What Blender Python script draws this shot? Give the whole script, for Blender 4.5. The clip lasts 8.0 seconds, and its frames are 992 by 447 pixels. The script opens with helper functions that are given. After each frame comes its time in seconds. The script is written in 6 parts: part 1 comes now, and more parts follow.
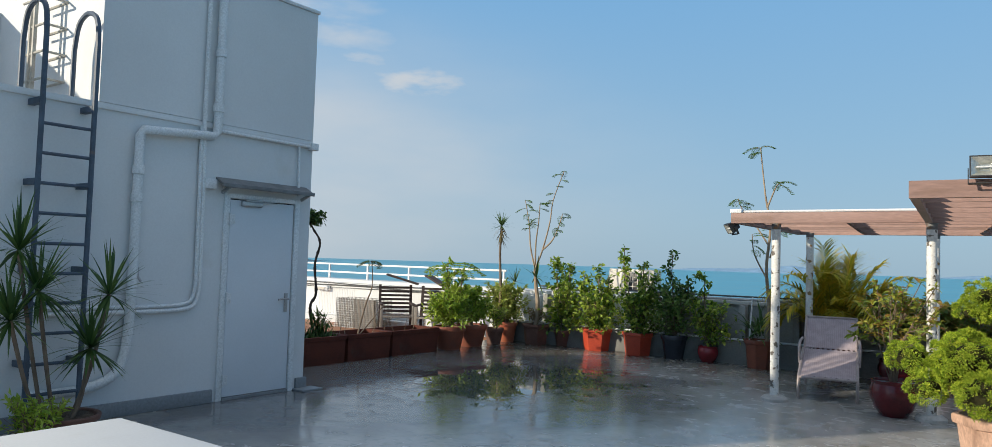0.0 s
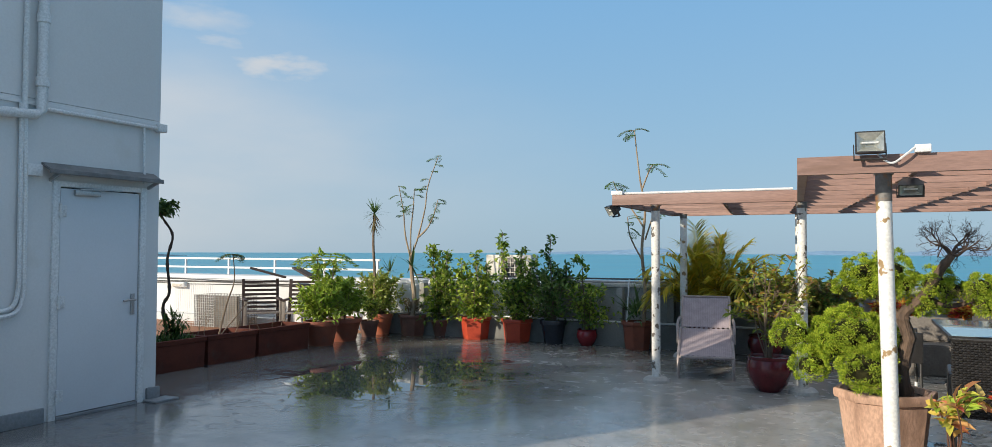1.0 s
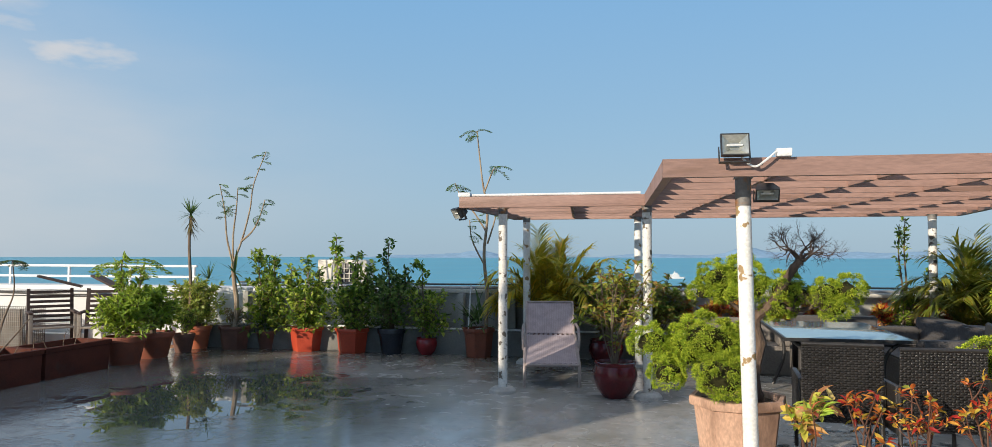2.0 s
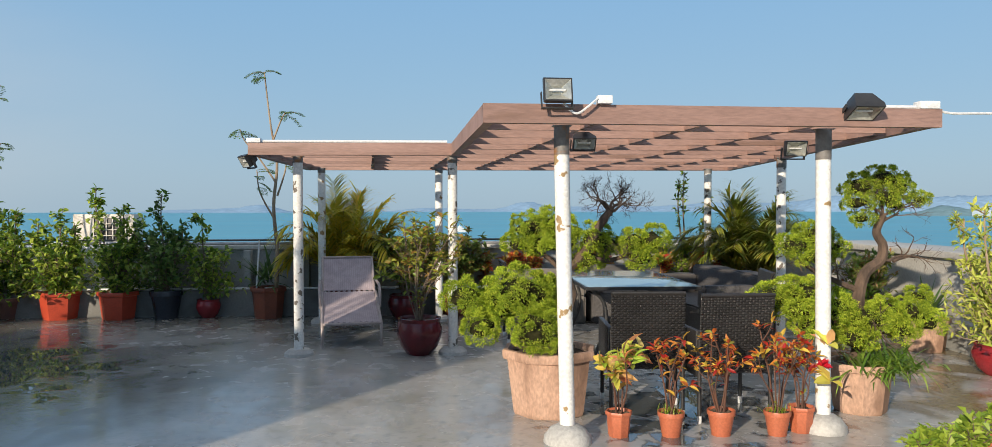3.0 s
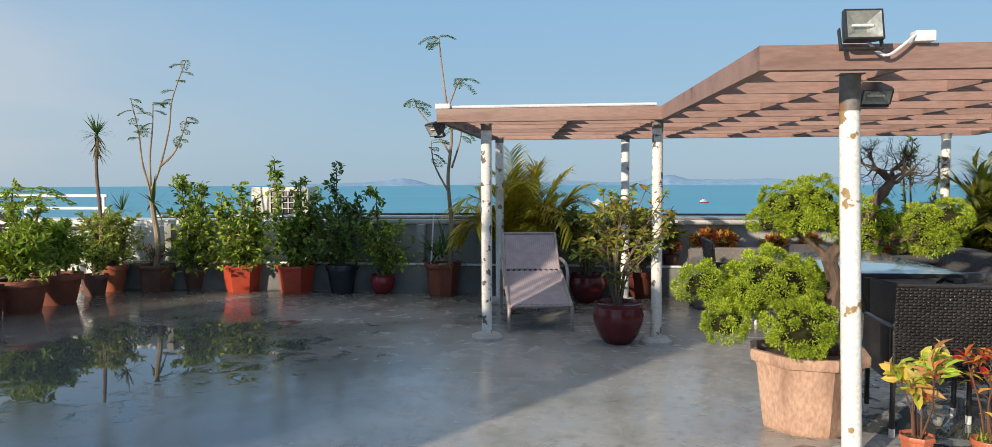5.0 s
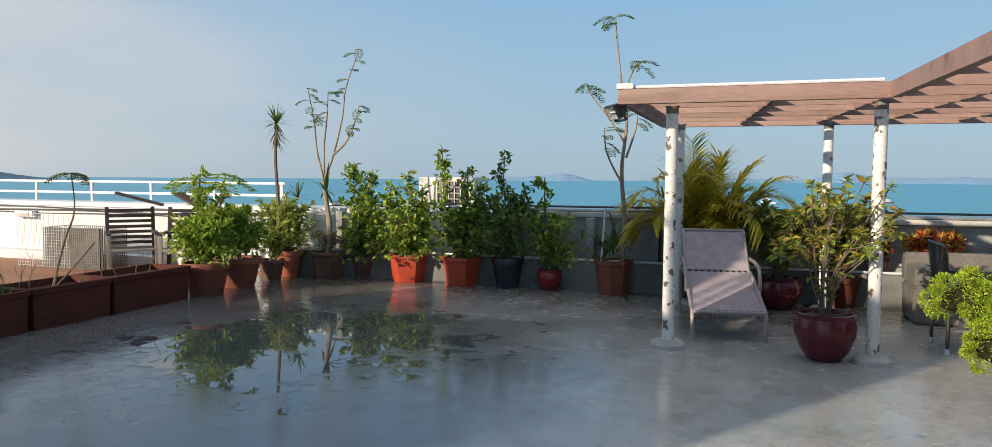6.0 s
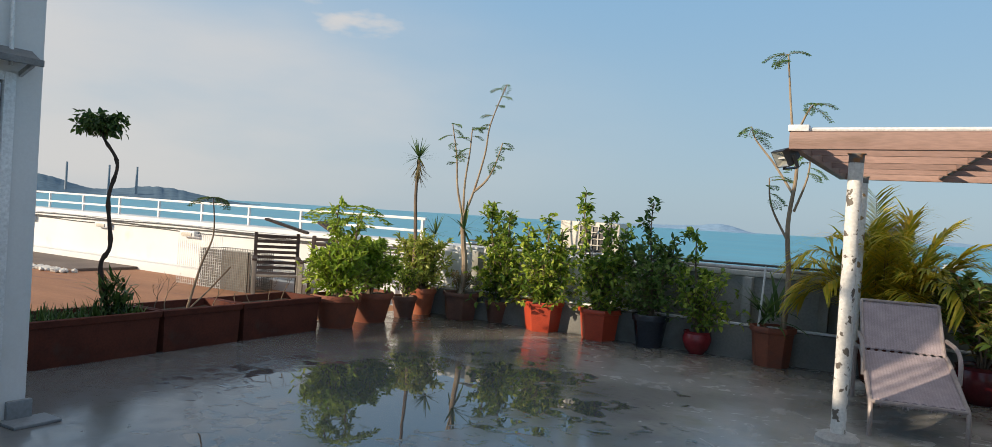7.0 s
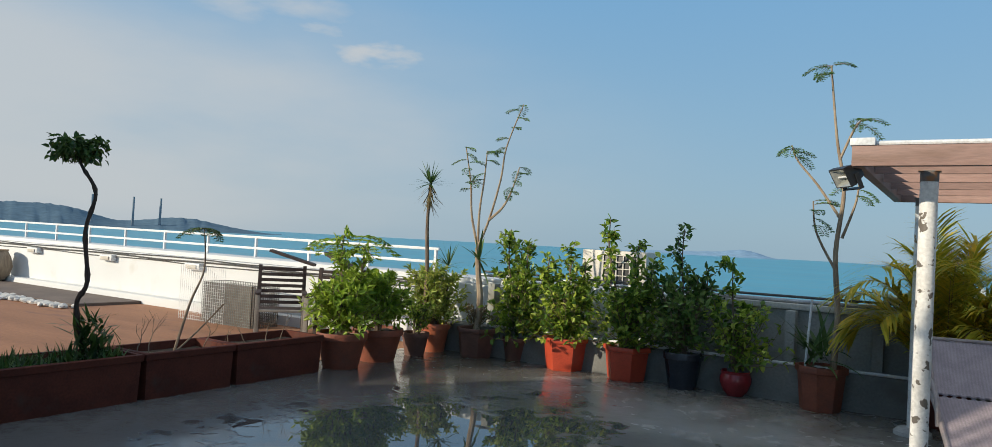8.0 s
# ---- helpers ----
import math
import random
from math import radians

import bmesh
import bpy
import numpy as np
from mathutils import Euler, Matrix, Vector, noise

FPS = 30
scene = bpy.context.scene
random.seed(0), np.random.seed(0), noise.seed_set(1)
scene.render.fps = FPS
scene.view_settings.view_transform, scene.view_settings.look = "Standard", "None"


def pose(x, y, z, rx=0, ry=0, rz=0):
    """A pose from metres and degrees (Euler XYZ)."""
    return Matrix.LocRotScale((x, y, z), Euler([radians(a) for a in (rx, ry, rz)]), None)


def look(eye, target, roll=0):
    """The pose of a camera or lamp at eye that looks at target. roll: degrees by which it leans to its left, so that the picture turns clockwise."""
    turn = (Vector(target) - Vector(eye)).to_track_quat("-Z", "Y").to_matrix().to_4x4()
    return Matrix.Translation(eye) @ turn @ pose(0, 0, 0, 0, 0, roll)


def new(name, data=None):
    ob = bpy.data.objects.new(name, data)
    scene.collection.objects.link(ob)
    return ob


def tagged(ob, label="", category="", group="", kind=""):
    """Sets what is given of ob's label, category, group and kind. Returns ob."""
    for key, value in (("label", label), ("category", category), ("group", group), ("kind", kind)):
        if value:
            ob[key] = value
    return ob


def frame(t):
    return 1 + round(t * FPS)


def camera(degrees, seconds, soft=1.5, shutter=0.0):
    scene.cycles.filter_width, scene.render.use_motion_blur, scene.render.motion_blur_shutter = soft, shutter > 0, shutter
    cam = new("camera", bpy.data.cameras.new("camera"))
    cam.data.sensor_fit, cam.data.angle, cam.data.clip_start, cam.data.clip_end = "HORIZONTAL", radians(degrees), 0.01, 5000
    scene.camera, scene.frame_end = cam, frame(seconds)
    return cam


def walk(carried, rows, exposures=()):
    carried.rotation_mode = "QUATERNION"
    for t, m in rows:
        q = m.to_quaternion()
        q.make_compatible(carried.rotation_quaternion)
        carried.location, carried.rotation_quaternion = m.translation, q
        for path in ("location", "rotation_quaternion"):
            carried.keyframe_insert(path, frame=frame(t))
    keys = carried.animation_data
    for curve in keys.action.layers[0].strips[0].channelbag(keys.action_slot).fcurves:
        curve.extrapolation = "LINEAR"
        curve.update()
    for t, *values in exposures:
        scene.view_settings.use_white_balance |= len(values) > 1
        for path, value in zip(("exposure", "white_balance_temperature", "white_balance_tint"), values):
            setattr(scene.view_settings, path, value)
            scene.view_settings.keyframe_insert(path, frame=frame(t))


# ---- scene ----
cam = camera(66.7, 8.0, 0.5)
PATH = [
    (0, (1.467, -1.013, 1.489), (0.302, 0.61, 1.586), 1.8),
    (0.5, (1.273, -0.869, 1.509), (0.331, 0.892, 1.614), 0.4),
    (1, (1.145, -0.682, 1.489), (0.277, 1.118, 1.559), 0.2),
    (1.2, (1.079, -0.57, 1.498), (0.235, 1.239, 1.615), 0.1),
    (2.3, (0.725, -0.112, 1.505), (0.44, 1.867, 1.524), 1.3),
    (2.5, (0.681, -0.042, 1.49), (0.474, 1.947, 1.432), 2.1),
    (3, (0.6, 0.18, 1.482), (0.715, 2.177, 1.441), -0.1),
    (3.5, (0.473, 0.35, 1.476), (0.768, 2.328, 1.419), 2.5),
    (4, (0.234, 0.485, 1.49), (0.477, 2.468, 1.395), -1.5),
    (4.5, (0.092, 0.696, 1.47), (0.142, 2.695, 1.4), 0.7),
    (5, (-0.001, 0.948, 1.472), (-0.248, 2.93, 1.361), -0.2),
    (5.2, (-0.067, 1.081, 1.486), (-0.437, 3.043, 1.36), 0.1),
    (6.3, (-0.289, 1.675, 1.401), (-1.158, 3.473, 1.294), 2.3),
    (6.5, (-0.284, 1.838, 1.42), (-1.299, 3.559, 1.332), 3.8),
    (7, (-0.408, 2.11, 1.436), (-1.427, 3.831, 1.409), 3.6),
    (7.5, (-0.559, 2.38, 1.453), (-1.536, 4.125, 1.478), 3.4),
    (8, (-0.731, 2.708, 1.455), (-1.797, 4.399, 1.499), 3.1),
]
walk(cam, [(t, look(eye, target, roll)) for t, eye, target, roll in PATH],
     [(0.0, 0.05, 6250, 7), (1.2, 0.1, 6350, 8), (2.5, 0.1, 6500, 10), (5.2, 0.12, 6500, 10), (6.5, 0.14, 6800, 10), (7.0, 0.12, 6950, 11), (7.4, 0.02, 6550, 8), (8.0, -0.08, 6350, 6)])

# ---- light ----
SUN_EL, SUN_H = radians(18.3), (-0.557, -0.830)          # towards the sun
w = bpy.data.worlds.new("sky_world")
scene.world = w
w.use_nodes = True
wn, wl = w.node_tree.nodes, w.node_tree.links
wn.clear()
wout, wbg, sky = wn.new("ShaderNodeOutputWorld"), wn.new("ShaderNodeBackground"), wn.new("ShaderNodeTexSky")
sky.sky_type, sky.sun_disc = "NISHITA", False
sky.sun_elevation, sky.sun_rotation = SUN_EL, radians(213.9)
sky.altitude, sky.air_density, sky.dust_density, sky.ozone_density = 20, 1.0, 1.2, 1.6
wbg.inputs["Strength"].default_value = 0.112


def wnode(kind, **kw):
    n = wn.new(kind)
    for k, v in kw.items():
        n.inputs[int(k[1:])].default_value = v
    return n


wtc = wn.new("ShaderNodeTexCoord")


def cloud(az, el, spread, scale, lo, hi):
    """A soft puff round one heading, broken up by noise."""
    a, e = radians(az), radians(el)
    d = wn.new("ShaderNodeVectorMath")
    d.operation = "DISTANCE"
    st = wn.new("ShaderNodeVectorMath")
    st.operation = "MULTIPLY"
    st.inputs[1].default_value = (1, 1, 3.2)
    wl.new(wtc.outputs["Generated"], st.inputs[0])
    wl.new(st.outputs[0], d.inputs[0])
    d.inputs[1].default_value = (-math.sin(a) * math.cos(e), math.cos(a) * math.cos(e), 3.2 * math.sin(e))
    m = wn.new("ShaderNodeMapRange")
    m.interpolation_type = "SMOOTHSTEP"
    wl.new(d.outputs["Value"], m.inputs[0])
    for i, v in enumerate((0.0, spread, 1.0, 0.0)):
        m.inputs[1 + i].default_value = v
    nz = wn.new("ShaderNodeTexNoise")
    nz.inputs["Scale"].default_value, nz.inputs["Detail"].default_value = scale, 6
    wl.new(st.outputs[0], nz.inputs["Vector"])
    mu = wn.new("ShaderNodeMath")
    mu.operation = "MULTIPLY"
    wl.new(m.outputs[0], mu.inputs[0])
    wl.new(nz.outputs[0], mu.inputs[1])
    r = wn.new("ShaderNodeMapRange")
    r.interpolation_type = "SMOOTHSTEP"
    wl.new(mu.outputs[0], r.inputs[0])
    for i, v in enumerate((lo, hi, 0.0, 1.0)):
        r.inputs[1 + i].default_value = v
    return r.outputs[0]


amount = None
for az, el, spread, scale, lo, hi, weight in ((42.0, 13.2, 0.15, 19, 0.2, 0.62, 0.8), (51, 16.6, 0.28, 10, 0.18, 0.62, 0.7), (46.5, 14.6, 0.1, 24, 0.22, 0.7, 0.5),
                                              (67, 6.5, 1.05, 2.2, 0.0, 0.52, 0.75)):
    o = cloud(az, el, spread, scale, lo, hi)
    k = wn.new("ShaderNodeMath")
    k.operation = "MULTIPLY"
    wl.new(o, k.inputs[0])
    k.inputs[1].default_value = weight
    if amount is None:
        amount = k.outputs[0]
    else:
        s = wn.new("ShaderNodeMath")
        s.operation = "MAXIMUM"
        wl.new(amount, s.inputs[0])
        wl.new(k.outputs[0], s.inputs[1])
        amount = s.outputs[0]
cmix = wn.new("ShaderNodeMix")
cmix.data_type = "RGBA"
wl.new(amount, cmix.inputs["Factor"])
# Sea haze: pale blue over the horizon, thinning upwards
sep, hz, haze = wn.new("ShaderNodeSeparateXYZ"), wn.new("ShaderNodeMapRange"), wn.new("ShaderNodeMix")
wl.new(wtc.outputs["Generated"], sep.inputs[0])
wl.new(sep.outputs["Z"], hz.inputs[0])
for i, v in enumerate((0.0, 0.7, 1.0, 0.0)):
    hz.inputs[1 + i].default_value = v
hcol = wn.new("ShaderNodeValToRGB")
for e, (pos, c) in zip((hcol.color_ramp.elements[0], hcol.color_ramp.elements[1], hcol.color_ramp.elements.new(0.16), hcol.color_ramp.elements.new(0.35), hcol.color_ramp.elements.new(0.62)),
                       ((0.0, (3.1, 4.3, 5.3)), (1.0, (0.5, 1.2, 2.6)), (0.16, (2.5, 4.15, 5.8)), (0.35, (1.85, 3.8, 6.2)), (0.62, (0.8, 1.8, 3.6)))):
    e.position, e.color = pos, (*(0.1 * v for v in c), 1)
wl.new(sep.outputs["Z"], hcol.inputs[0])
hup = wn.new("ShaderNodeVectorMath")
hup.operation = "SCALE"
hup.inputs["Scale"].default_value = 10
wl.new(hcol.outputs[0], hup.inputs[0])
haze.data_type = "RGBA"
haze.inputs["Factor"].default_value = 0.88
wl.new(sky.outputs[0], haze.inputs["A"])
wl.new(hup.outputs[0], haze.inputs["B"])
wl.new(haze.outputs["Result"], cmix.inputs["A"])
cmix.inputs["B"].default_value = (5.7, 5.6, 5.6, 1)
wl.new(cmix.outputs["Result"], wbg.inputs["Color"])
wl.new(wbg.outputs[0], wout.inputs["Surface"])

sun = new("sun", bpy.data.lights.new("sun", "SUN"))
sun.data.energy, sun.data.angle, sun.data.color = 5.0, radians(0.6), (1.0, 0.86, 0.68)
to_sun = Vector((SUN_H[0] * math.cos(SUN_EL), SUN_H[1] * math.cos(SUN_EL), math.sin(SUN_EL)))
sun.matrix_world = look(to_sun * 50, (0, 0, 0))


# ---- materials ----
def mat(name, c1, c2=None, rough=0.6, scale=6.0, fine=60.0, bump=0.15, metal=0.0, stain=None, stain_at=(0.58, 0.68), stain_scale=3.0,
        each=0.0, spec=0.5, stretch=(1, 1, 1), bump_dist=0.01, grain=0.2, stripes=0.0):
    """A surface of two blended tones, fine grain and relief, and stains or flaking of a third tone."""
    m = bpy.data.materials.new(name)
    m.use_nodes = True
    n, l = m.node_tree.nodes, m.node_tree.links
    p = n["Principled BSDF"]
    tc, mp = n.new("ShaderNodeTexCoord"), n.new("ShaderNodeMapping")
    mp.inputs["Scale"].default_value = stretch
    l.new(tc.outputs["Object"], mp.inputs["Vector"])

    def noise_tex(s, detail=4.0):
        t = n.new("ShaderNodeTexNoise")
        t.inputs["Scale"].default_value, t.inputs["Detail"].default_value = s, detail
        l.new(mp.outputs[0], t.inputs["Vector"])
        return t

    def mixer(f, a, b, mode="MIX"):
        x = n.new("ShaderNodeMix")
        x.data_type, x.blend_type = "RGBA", mode
        for sock, v in (("Factor", f), ("A", a), ("B", b)):
            if isinstance(v, (int, float)):
                x.inputs[sock].default_value = v
            elif isinstance(v, tuple):
                x.inputs[sock].default_value = (*v, 1)
            else:
                l.new(v, x.inputs[sock])
        return x.outputs["Result"]

    def ramp(src, lo, hi):
        r = n.new("ShaderNodeMapRange")
        l.new(src, r.inputs[0])
        r.inputs[1].default_value, r.inputs[2].default_value = lo, hi
        return r.outputs[0]

    big, small = noise_tex(scale), noise_tex(fine, 6.0)
    col = mixer(ramp(big.outputs[0], 0.35, 0.65), c1, c2 or tuple(0.8 * v for v in c1))
    dark = mixer(ramp(small.outputs[0], 0.3, 0.7), (1 - grain,) * 3, (1 + 0.4 * grain,) * 3)
    col = mixer(1.0, col, dark, "MULTIPLY")
    if stripes:
        wv = n.new("ShaderNodeTexWave")
        wv.inputs["Scale"].default_value = stripes
        l.new(tc.outputs["Object"], wv.inputs["Vector"])
        col = mixer(1.0, col, mixer(wv.outputs["Fac"], (0.9, 0.9, 0.9), (1.04, 1.04, 1.04)), "MULTIPLY")
    if stain:
        s = ramp(noise_tex(stain_scale, 8.0).outputs[0], *stain_at)
        col = mixer(s, col, stain)
    if each:
        oi = n.new("ShaderNodeObjectInfo")
        v = n.new("ShaderNodeMapRange")
        l.new(oi.outputs["Random"], v.inputs[0])
        v.inputs[3].default_value, v.inputs[4].default_value = 1 - each, 1 + each
        col = mixer(1.0, col, v.outputs[0], "MULTIPLY")
    l.new(col, p.inputs["Base Color"])
    rr = n.new("ShaderNodeMapRange")
    l.new(small.outputs[0], rr.inputs[0])
    rr.inputs[3].default_value, rr.inputs[4].default_value = max(0.02, rough - 0.1), min(1, rough + 0.1)
    l.new(rr.outputs[0], p.inputs["Roughness"])
    p.inputs["Metallic"].default_value = metal
    p.inputs["Specular IOR Level"].default_value = spec
    if bump:
        b = n.new("ShaderNodeBump")
        b.inputs["Strength"].default_value, b.inputs["Distance"].default_value = bump, bump_dist
        l.new(small.outputs[0], b.inputs["Height"])
        l.new(b.outputs[0], p.inputs["Normal"])
    return m


def leaf_mat(name, tones, rough=0.45, through_light=0.35, spec=0.4):
    """Leaves: each leaf takes one of the tones, and lets some light through."""
    m = bpy.data.materials.new(name)
    m.use_nodes = True
    n, l = m.node_tree.nodes, m.node_tree.links
    p, out = n["Principled BSDF"], n["Material Output"]
    g, r = n.new("ShaderNodeNewGeometry"), n.new("ShaderNodeValToRGB")
    while len(r.color_ramp.elements) < len(tones):
        r.color_ramp.elements.new(0.5)
    for i, (e, c) in enumerate(zip(r.color_ramp.elements, tones)):
        e.position, e.color = i / (len(tones) - 1), (*c, 1)
    l.new(g.outputs["Random Per Island"], r.inputs[0])
    tc, nz, mx = n.new("ShaderNodeTexCoord"), n.new("ShaderNodeTexNoise"), n.new("ShaderNodeMix")
    nz.inputs["Scale"].default_value = 4.0
    l.new(tc.outputs["Object"], nz.inputs["Vector"])
    mx.data_type, mx.blend_type = "RGBA", "OVERLAY"
    mx.inputs["Factor"].default_value = 0.6
    l.new(r.outputs[0], mx.inputs["A"])
    l.new(nz.outputs[0], mx.inputs["B"])
    l.new(mx.outputs["Result"], p.inputs["Base Color"])
    p.inputs["Roughness"].default_value, p.inputs["Specular IOR Level"].default_value = rough, spec
    tr, ms = n.new("ShaderNodeBsdfTranslucent"), n.new("ShaderNodeMixShader")
    l.new(mx.outputs["Result"], tr.inputs["Color"])
    ms.inputs[0].default_value = through_light
    l.new(p.outputs[0], ms.inputs[1])
    l.new(tr.outputs[0], ms.inputs[2])
    l.new(ms.outputs[0], out.inputs["Surface"])
    return m


def floor_mat():
    """Wet grey painted concrete: a shallow puddle, dampness with sheen and dirt round it, and shade painted in at the
    left and back.
    """
    m = bpy.data.materials.new("wet_concrete")
    m.use_nodes = True
    n, l = m.node_tree.nodes, m.node_tree.links
    p = n["Principled BSDF"]
    tc = n.new("ShaderNodeTexCoord")

    def nt(s, detail=5.0, dist=0.0):
        t = n.new("ShaderNodeTexNoise")
        t.inputs["Scale"].default_value, t.inputs["Detail"].default_value, t.inputs["Distortion"].default_value = s, detail, dist
        l.new(tc.outputs["Object"], t.inputs["Vector"])
        return t.outputs[0]

    def rng(src, a, b, c=0.0, d=1.0, smooth=False):
        r = n.new("ShaderNodeMapRange")
        if smooth:
            r.interpolation_type = "SMOOTHSTEP"
        l.new(src, r.inputs[0])
        for i, v in enumerate((a, b, c, d)):
            r.inputs[1 + i].default_value = v
        return r.outputs[0]

    def op(kind, a, b):
        x = n.new("ShaderNodeMath")
        x.operation = kind
        for i, v in enumerate((a, b)):
            if isinstance(v, float):
                x.inputs[i].default_value = v
            else:
                l.new(v, x.inputs[i])
        return x.outputs[0]

    def mixc(f, a, b):
        x = n.new("ShaderNodeMix")
        x.data_type = "RGBA"
        l.new(f, x.inputs["Factor"])
        for sock, v in (("A", a), ("B", b)):
            if isinstance(v, tuple):
                x.inputs[sock].default_value = (*v, 1)
            else:
                l.new(v, x.inputs[sock])
        return x.outputs["Result"]

    d = n.new("ShaderNodeVectorMath")
    d.operation = "DISTANCE"
    sq = n.new("ShaderNodeVectorMath")
    sq.operation = "MULTIPLY"
    sq.inputs[1].default_value = (1.0, 0.85, 1.0)
    l.new(tc.outputs["Object"], sq.inputs[0])
    l.new(sq.outputs[0], d.inputs[0])
    d.inputs[1].default_value = (-3.9, 7.0 * 0.85, 0)
    near = rng(d.outputs["Value"], 0.6, 2.7, 0.33, -0.14)
    d3 = n.new("ShaderNodeVectorMath")
    d3.operation = "DISTANCE"
    l.new(tc.outputs["Object"], d3.inputs[0])
    d3.inputs[1].default_value = (-5.2, 5.9, 0)
    far = rng(d3.outputs["Value"], 0.8, 4.8, 0.5, -0.22)
    d2 = n.new("ShaderNodeVectorMath")
    d2.operation = "DISTANCE"
    l.new(tc.outputs["Object"], d2.inputs[0])
    d2.inputs[1].default_value = (2.4, 5.7, 0)
    near = op("MAXIMUM", near, rng(d2.outputs["Value"], 0.2, 2.2, 0.28, -0.16))
    wet = op("ADD", op("ADD", op("MULTIPLY", nt(1.6, 5.0, 0.8), 0.6), op("MULTIPLY", nt(6.0, 9.0, 0.5), 0.6)), near)
    puddle = rng(wet, 0.73, 0.79, smooth=True)
    # Wetness reaching left; its dark tone also paints in the stair tower's shade.
    damp_shade = rng(op("ADD", nt(0.45, 6.0, 0.4), far), 0.36, 0.66, smooth=True)
    base = mixc(rng(nt(0.9, 8.0), 0.35, 0.65), (0.32, 0.31, 0.29), (0.4, 0.385, 0.355))
    base = mixc(rng(nt(14.0, 8.0), 0.52, 0.75), base, (0.22, 0.225, 0.22))
    base = mixc(rng(nt(2.3, 8.0), 0.6, 0.72), base, (0.24, 0.225, 0.17))
    base = mixc(rng(nt(0.7, 9.0, 0.4), 0.5, 0.66), base, (0.35, 0.35, 0.335))
    base = mixc(rng(nt(2.6, 12.0, 0.5), 0.5, 0.72, 0.0, 0.5), base, (0.17, 0.165, 0.14))
    base = mixc(rng(damp_shade, 0.0, 1.0, 0.0, 0.92), base, (0.125, 0.128, 0.13))
    sx = n.new("ShaderNodeSeparateXYZ")
    l.new(tc.outputs["Object"], sx.inputs[0])
    moss = rng(op("ADD", nt(1.7, 7.0, 0.5), rng(sx.outputs["X"], 1.6, 4.6, -0.26, 0.07)), 0.48, 0.62, smooth=True)
    base = mixc(moss, base, (0.19, 0.15, 0.085))
    # Dirt towards the parapet, darkened further to stand in for shade.
    silt_shade = rng(op("ADD", op("MULTIPLY", nt(1.1, 8.0, 0.8), 1.2), rng(sx.outputs["Y"], 8.0, 10.4, -0.35, 0.15)), 0.42, 0.66, smooth=True)
    # Back left: dark wet floor with the shade round the pots painted in.
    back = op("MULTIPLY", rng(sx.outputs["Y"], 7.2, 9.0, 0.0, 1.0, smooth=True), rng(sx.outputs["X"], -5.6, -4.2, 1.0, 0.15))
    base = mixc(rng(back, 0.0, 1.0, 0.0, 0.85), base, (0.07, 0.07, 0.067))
    base = mixc(rng(silt_shade, 0.0, 1.0, 0.0, 0.6), base, (0.1, 0.088, 0.068))
    base = mixc(rng(puddle, 0.0, 1.0, 0.0, 0.85), base, (0.06, 0.068, 0.072))
    l.new(base, p.inputs["Base Color"])
    rgh = rng(damp_shade, 0.0, 1.0, 0.22, 0.14)
    grain = rng(nt(4.0, 9.0, 1.2), 0.32, 0.68, -0.13, 0.12)
    rgh = op("ADD", op("ADD", rgh, grain), op("MULTIPLY", back, -0.04))
    rm = n.new("ShaderNodeMix")
    rm.data_type = "FLOAT"
    l.new(puddle, rm.inputs["Factor"])
    l.new(rgh, rm.inputs[2])
    rm.inputs[3].default_value = 0.012
    l.new(rm.outputs[0], p.inputs["Roughness"])
    rip = op("MULTIPLY", nt(5.0, 3.0, 0.6), rng(puddle, 0.0, 1.0, 0.5, 0.1))
    rough_h = op("MULTIPLY", nt(30.0, 6.0), rng(puddle, 0.0, 1.0, 0.3, 0.004))
    b = n.new("ShaderNodeBump")
    b.inputs["Strength"].default_value, b.inputs["Distance"].default_value = 0.25, 0.012
    l.new(op("ADD", rip, rough_h), b.inputs["Height"])
    l.new(b.outputs[0], p.inputs["Normal"])
    l.new(rng(puddle, 0.0, 1.0, 0.5, 1.0), p.inputs["Specular IOR Level"])
    return m


M = {}
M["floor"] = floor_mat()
M["white"] = mat("white_render", (0.68, 0.69, 0.69), (0.62, 0.63, 0.63), 0.75, 0.8, 60, 0.05, stain=(0.55, 0.54, 0.5), stain_at=(0.64, 0.8), stain_scale=1.4, grain=0.04)
# Tone darkened for the parapet's shaded stretch; also used on plain grey parts.
M["grey_wall"] = mat("grey_paint_with_shade", (0.36, 0.365, 0.345), (0.28, 0.285, 0.27), 0.8, 1.2, 40, 0.2, stain=(0.2, 0.19, 0.16), stain_at=(0.6, 0.75), stain_scale=2.2)
M["pale_wall"] = mat("pale_parapet_paint", (0.55, 0.53, 0.48), (0.46, 0.44, 0.4), 0.8, 1.2, 40, 0.15, stain=(0.26, 0.24, 0.2), stain_at=(0.62, 0.76), stain_scale=2.2)
M["ledge"] = mat("dark_blotched_concrete", (0.21, 0.21, 0.195), (0.15, 0.15, 0.14), 0.8, 1.6, 40, 0.3, stain=(0.09, 0.085, 0.07), stain_at=(0.52, 0.7), stain_scale=2.5)
M["canopy"] = mat("weathered_canopy_sheet", (0.2, 0.2, 0.2), (0.13, 0.13, 0.13), 0.55, 6, 80, 0.1)
M["skirt"] = mat("grey_skirting_paint", (0.22, 0.24, 0.255), (0.18, 0.195, 0.21), 0.5, 2, 40, 0.2)
M["door"] = mat("white_door_paint", (0.66, 0.69, 0.72), (0.6, 0.63, 0.66), 0.4, 0.8, 60, 0.02, grain=0.03)
M["pipe"] = mat("white_plastic", (0.74, 0.75, 0.75), (0.66, 0.67, 0.67), 0.45, 3, 60, 0.04)
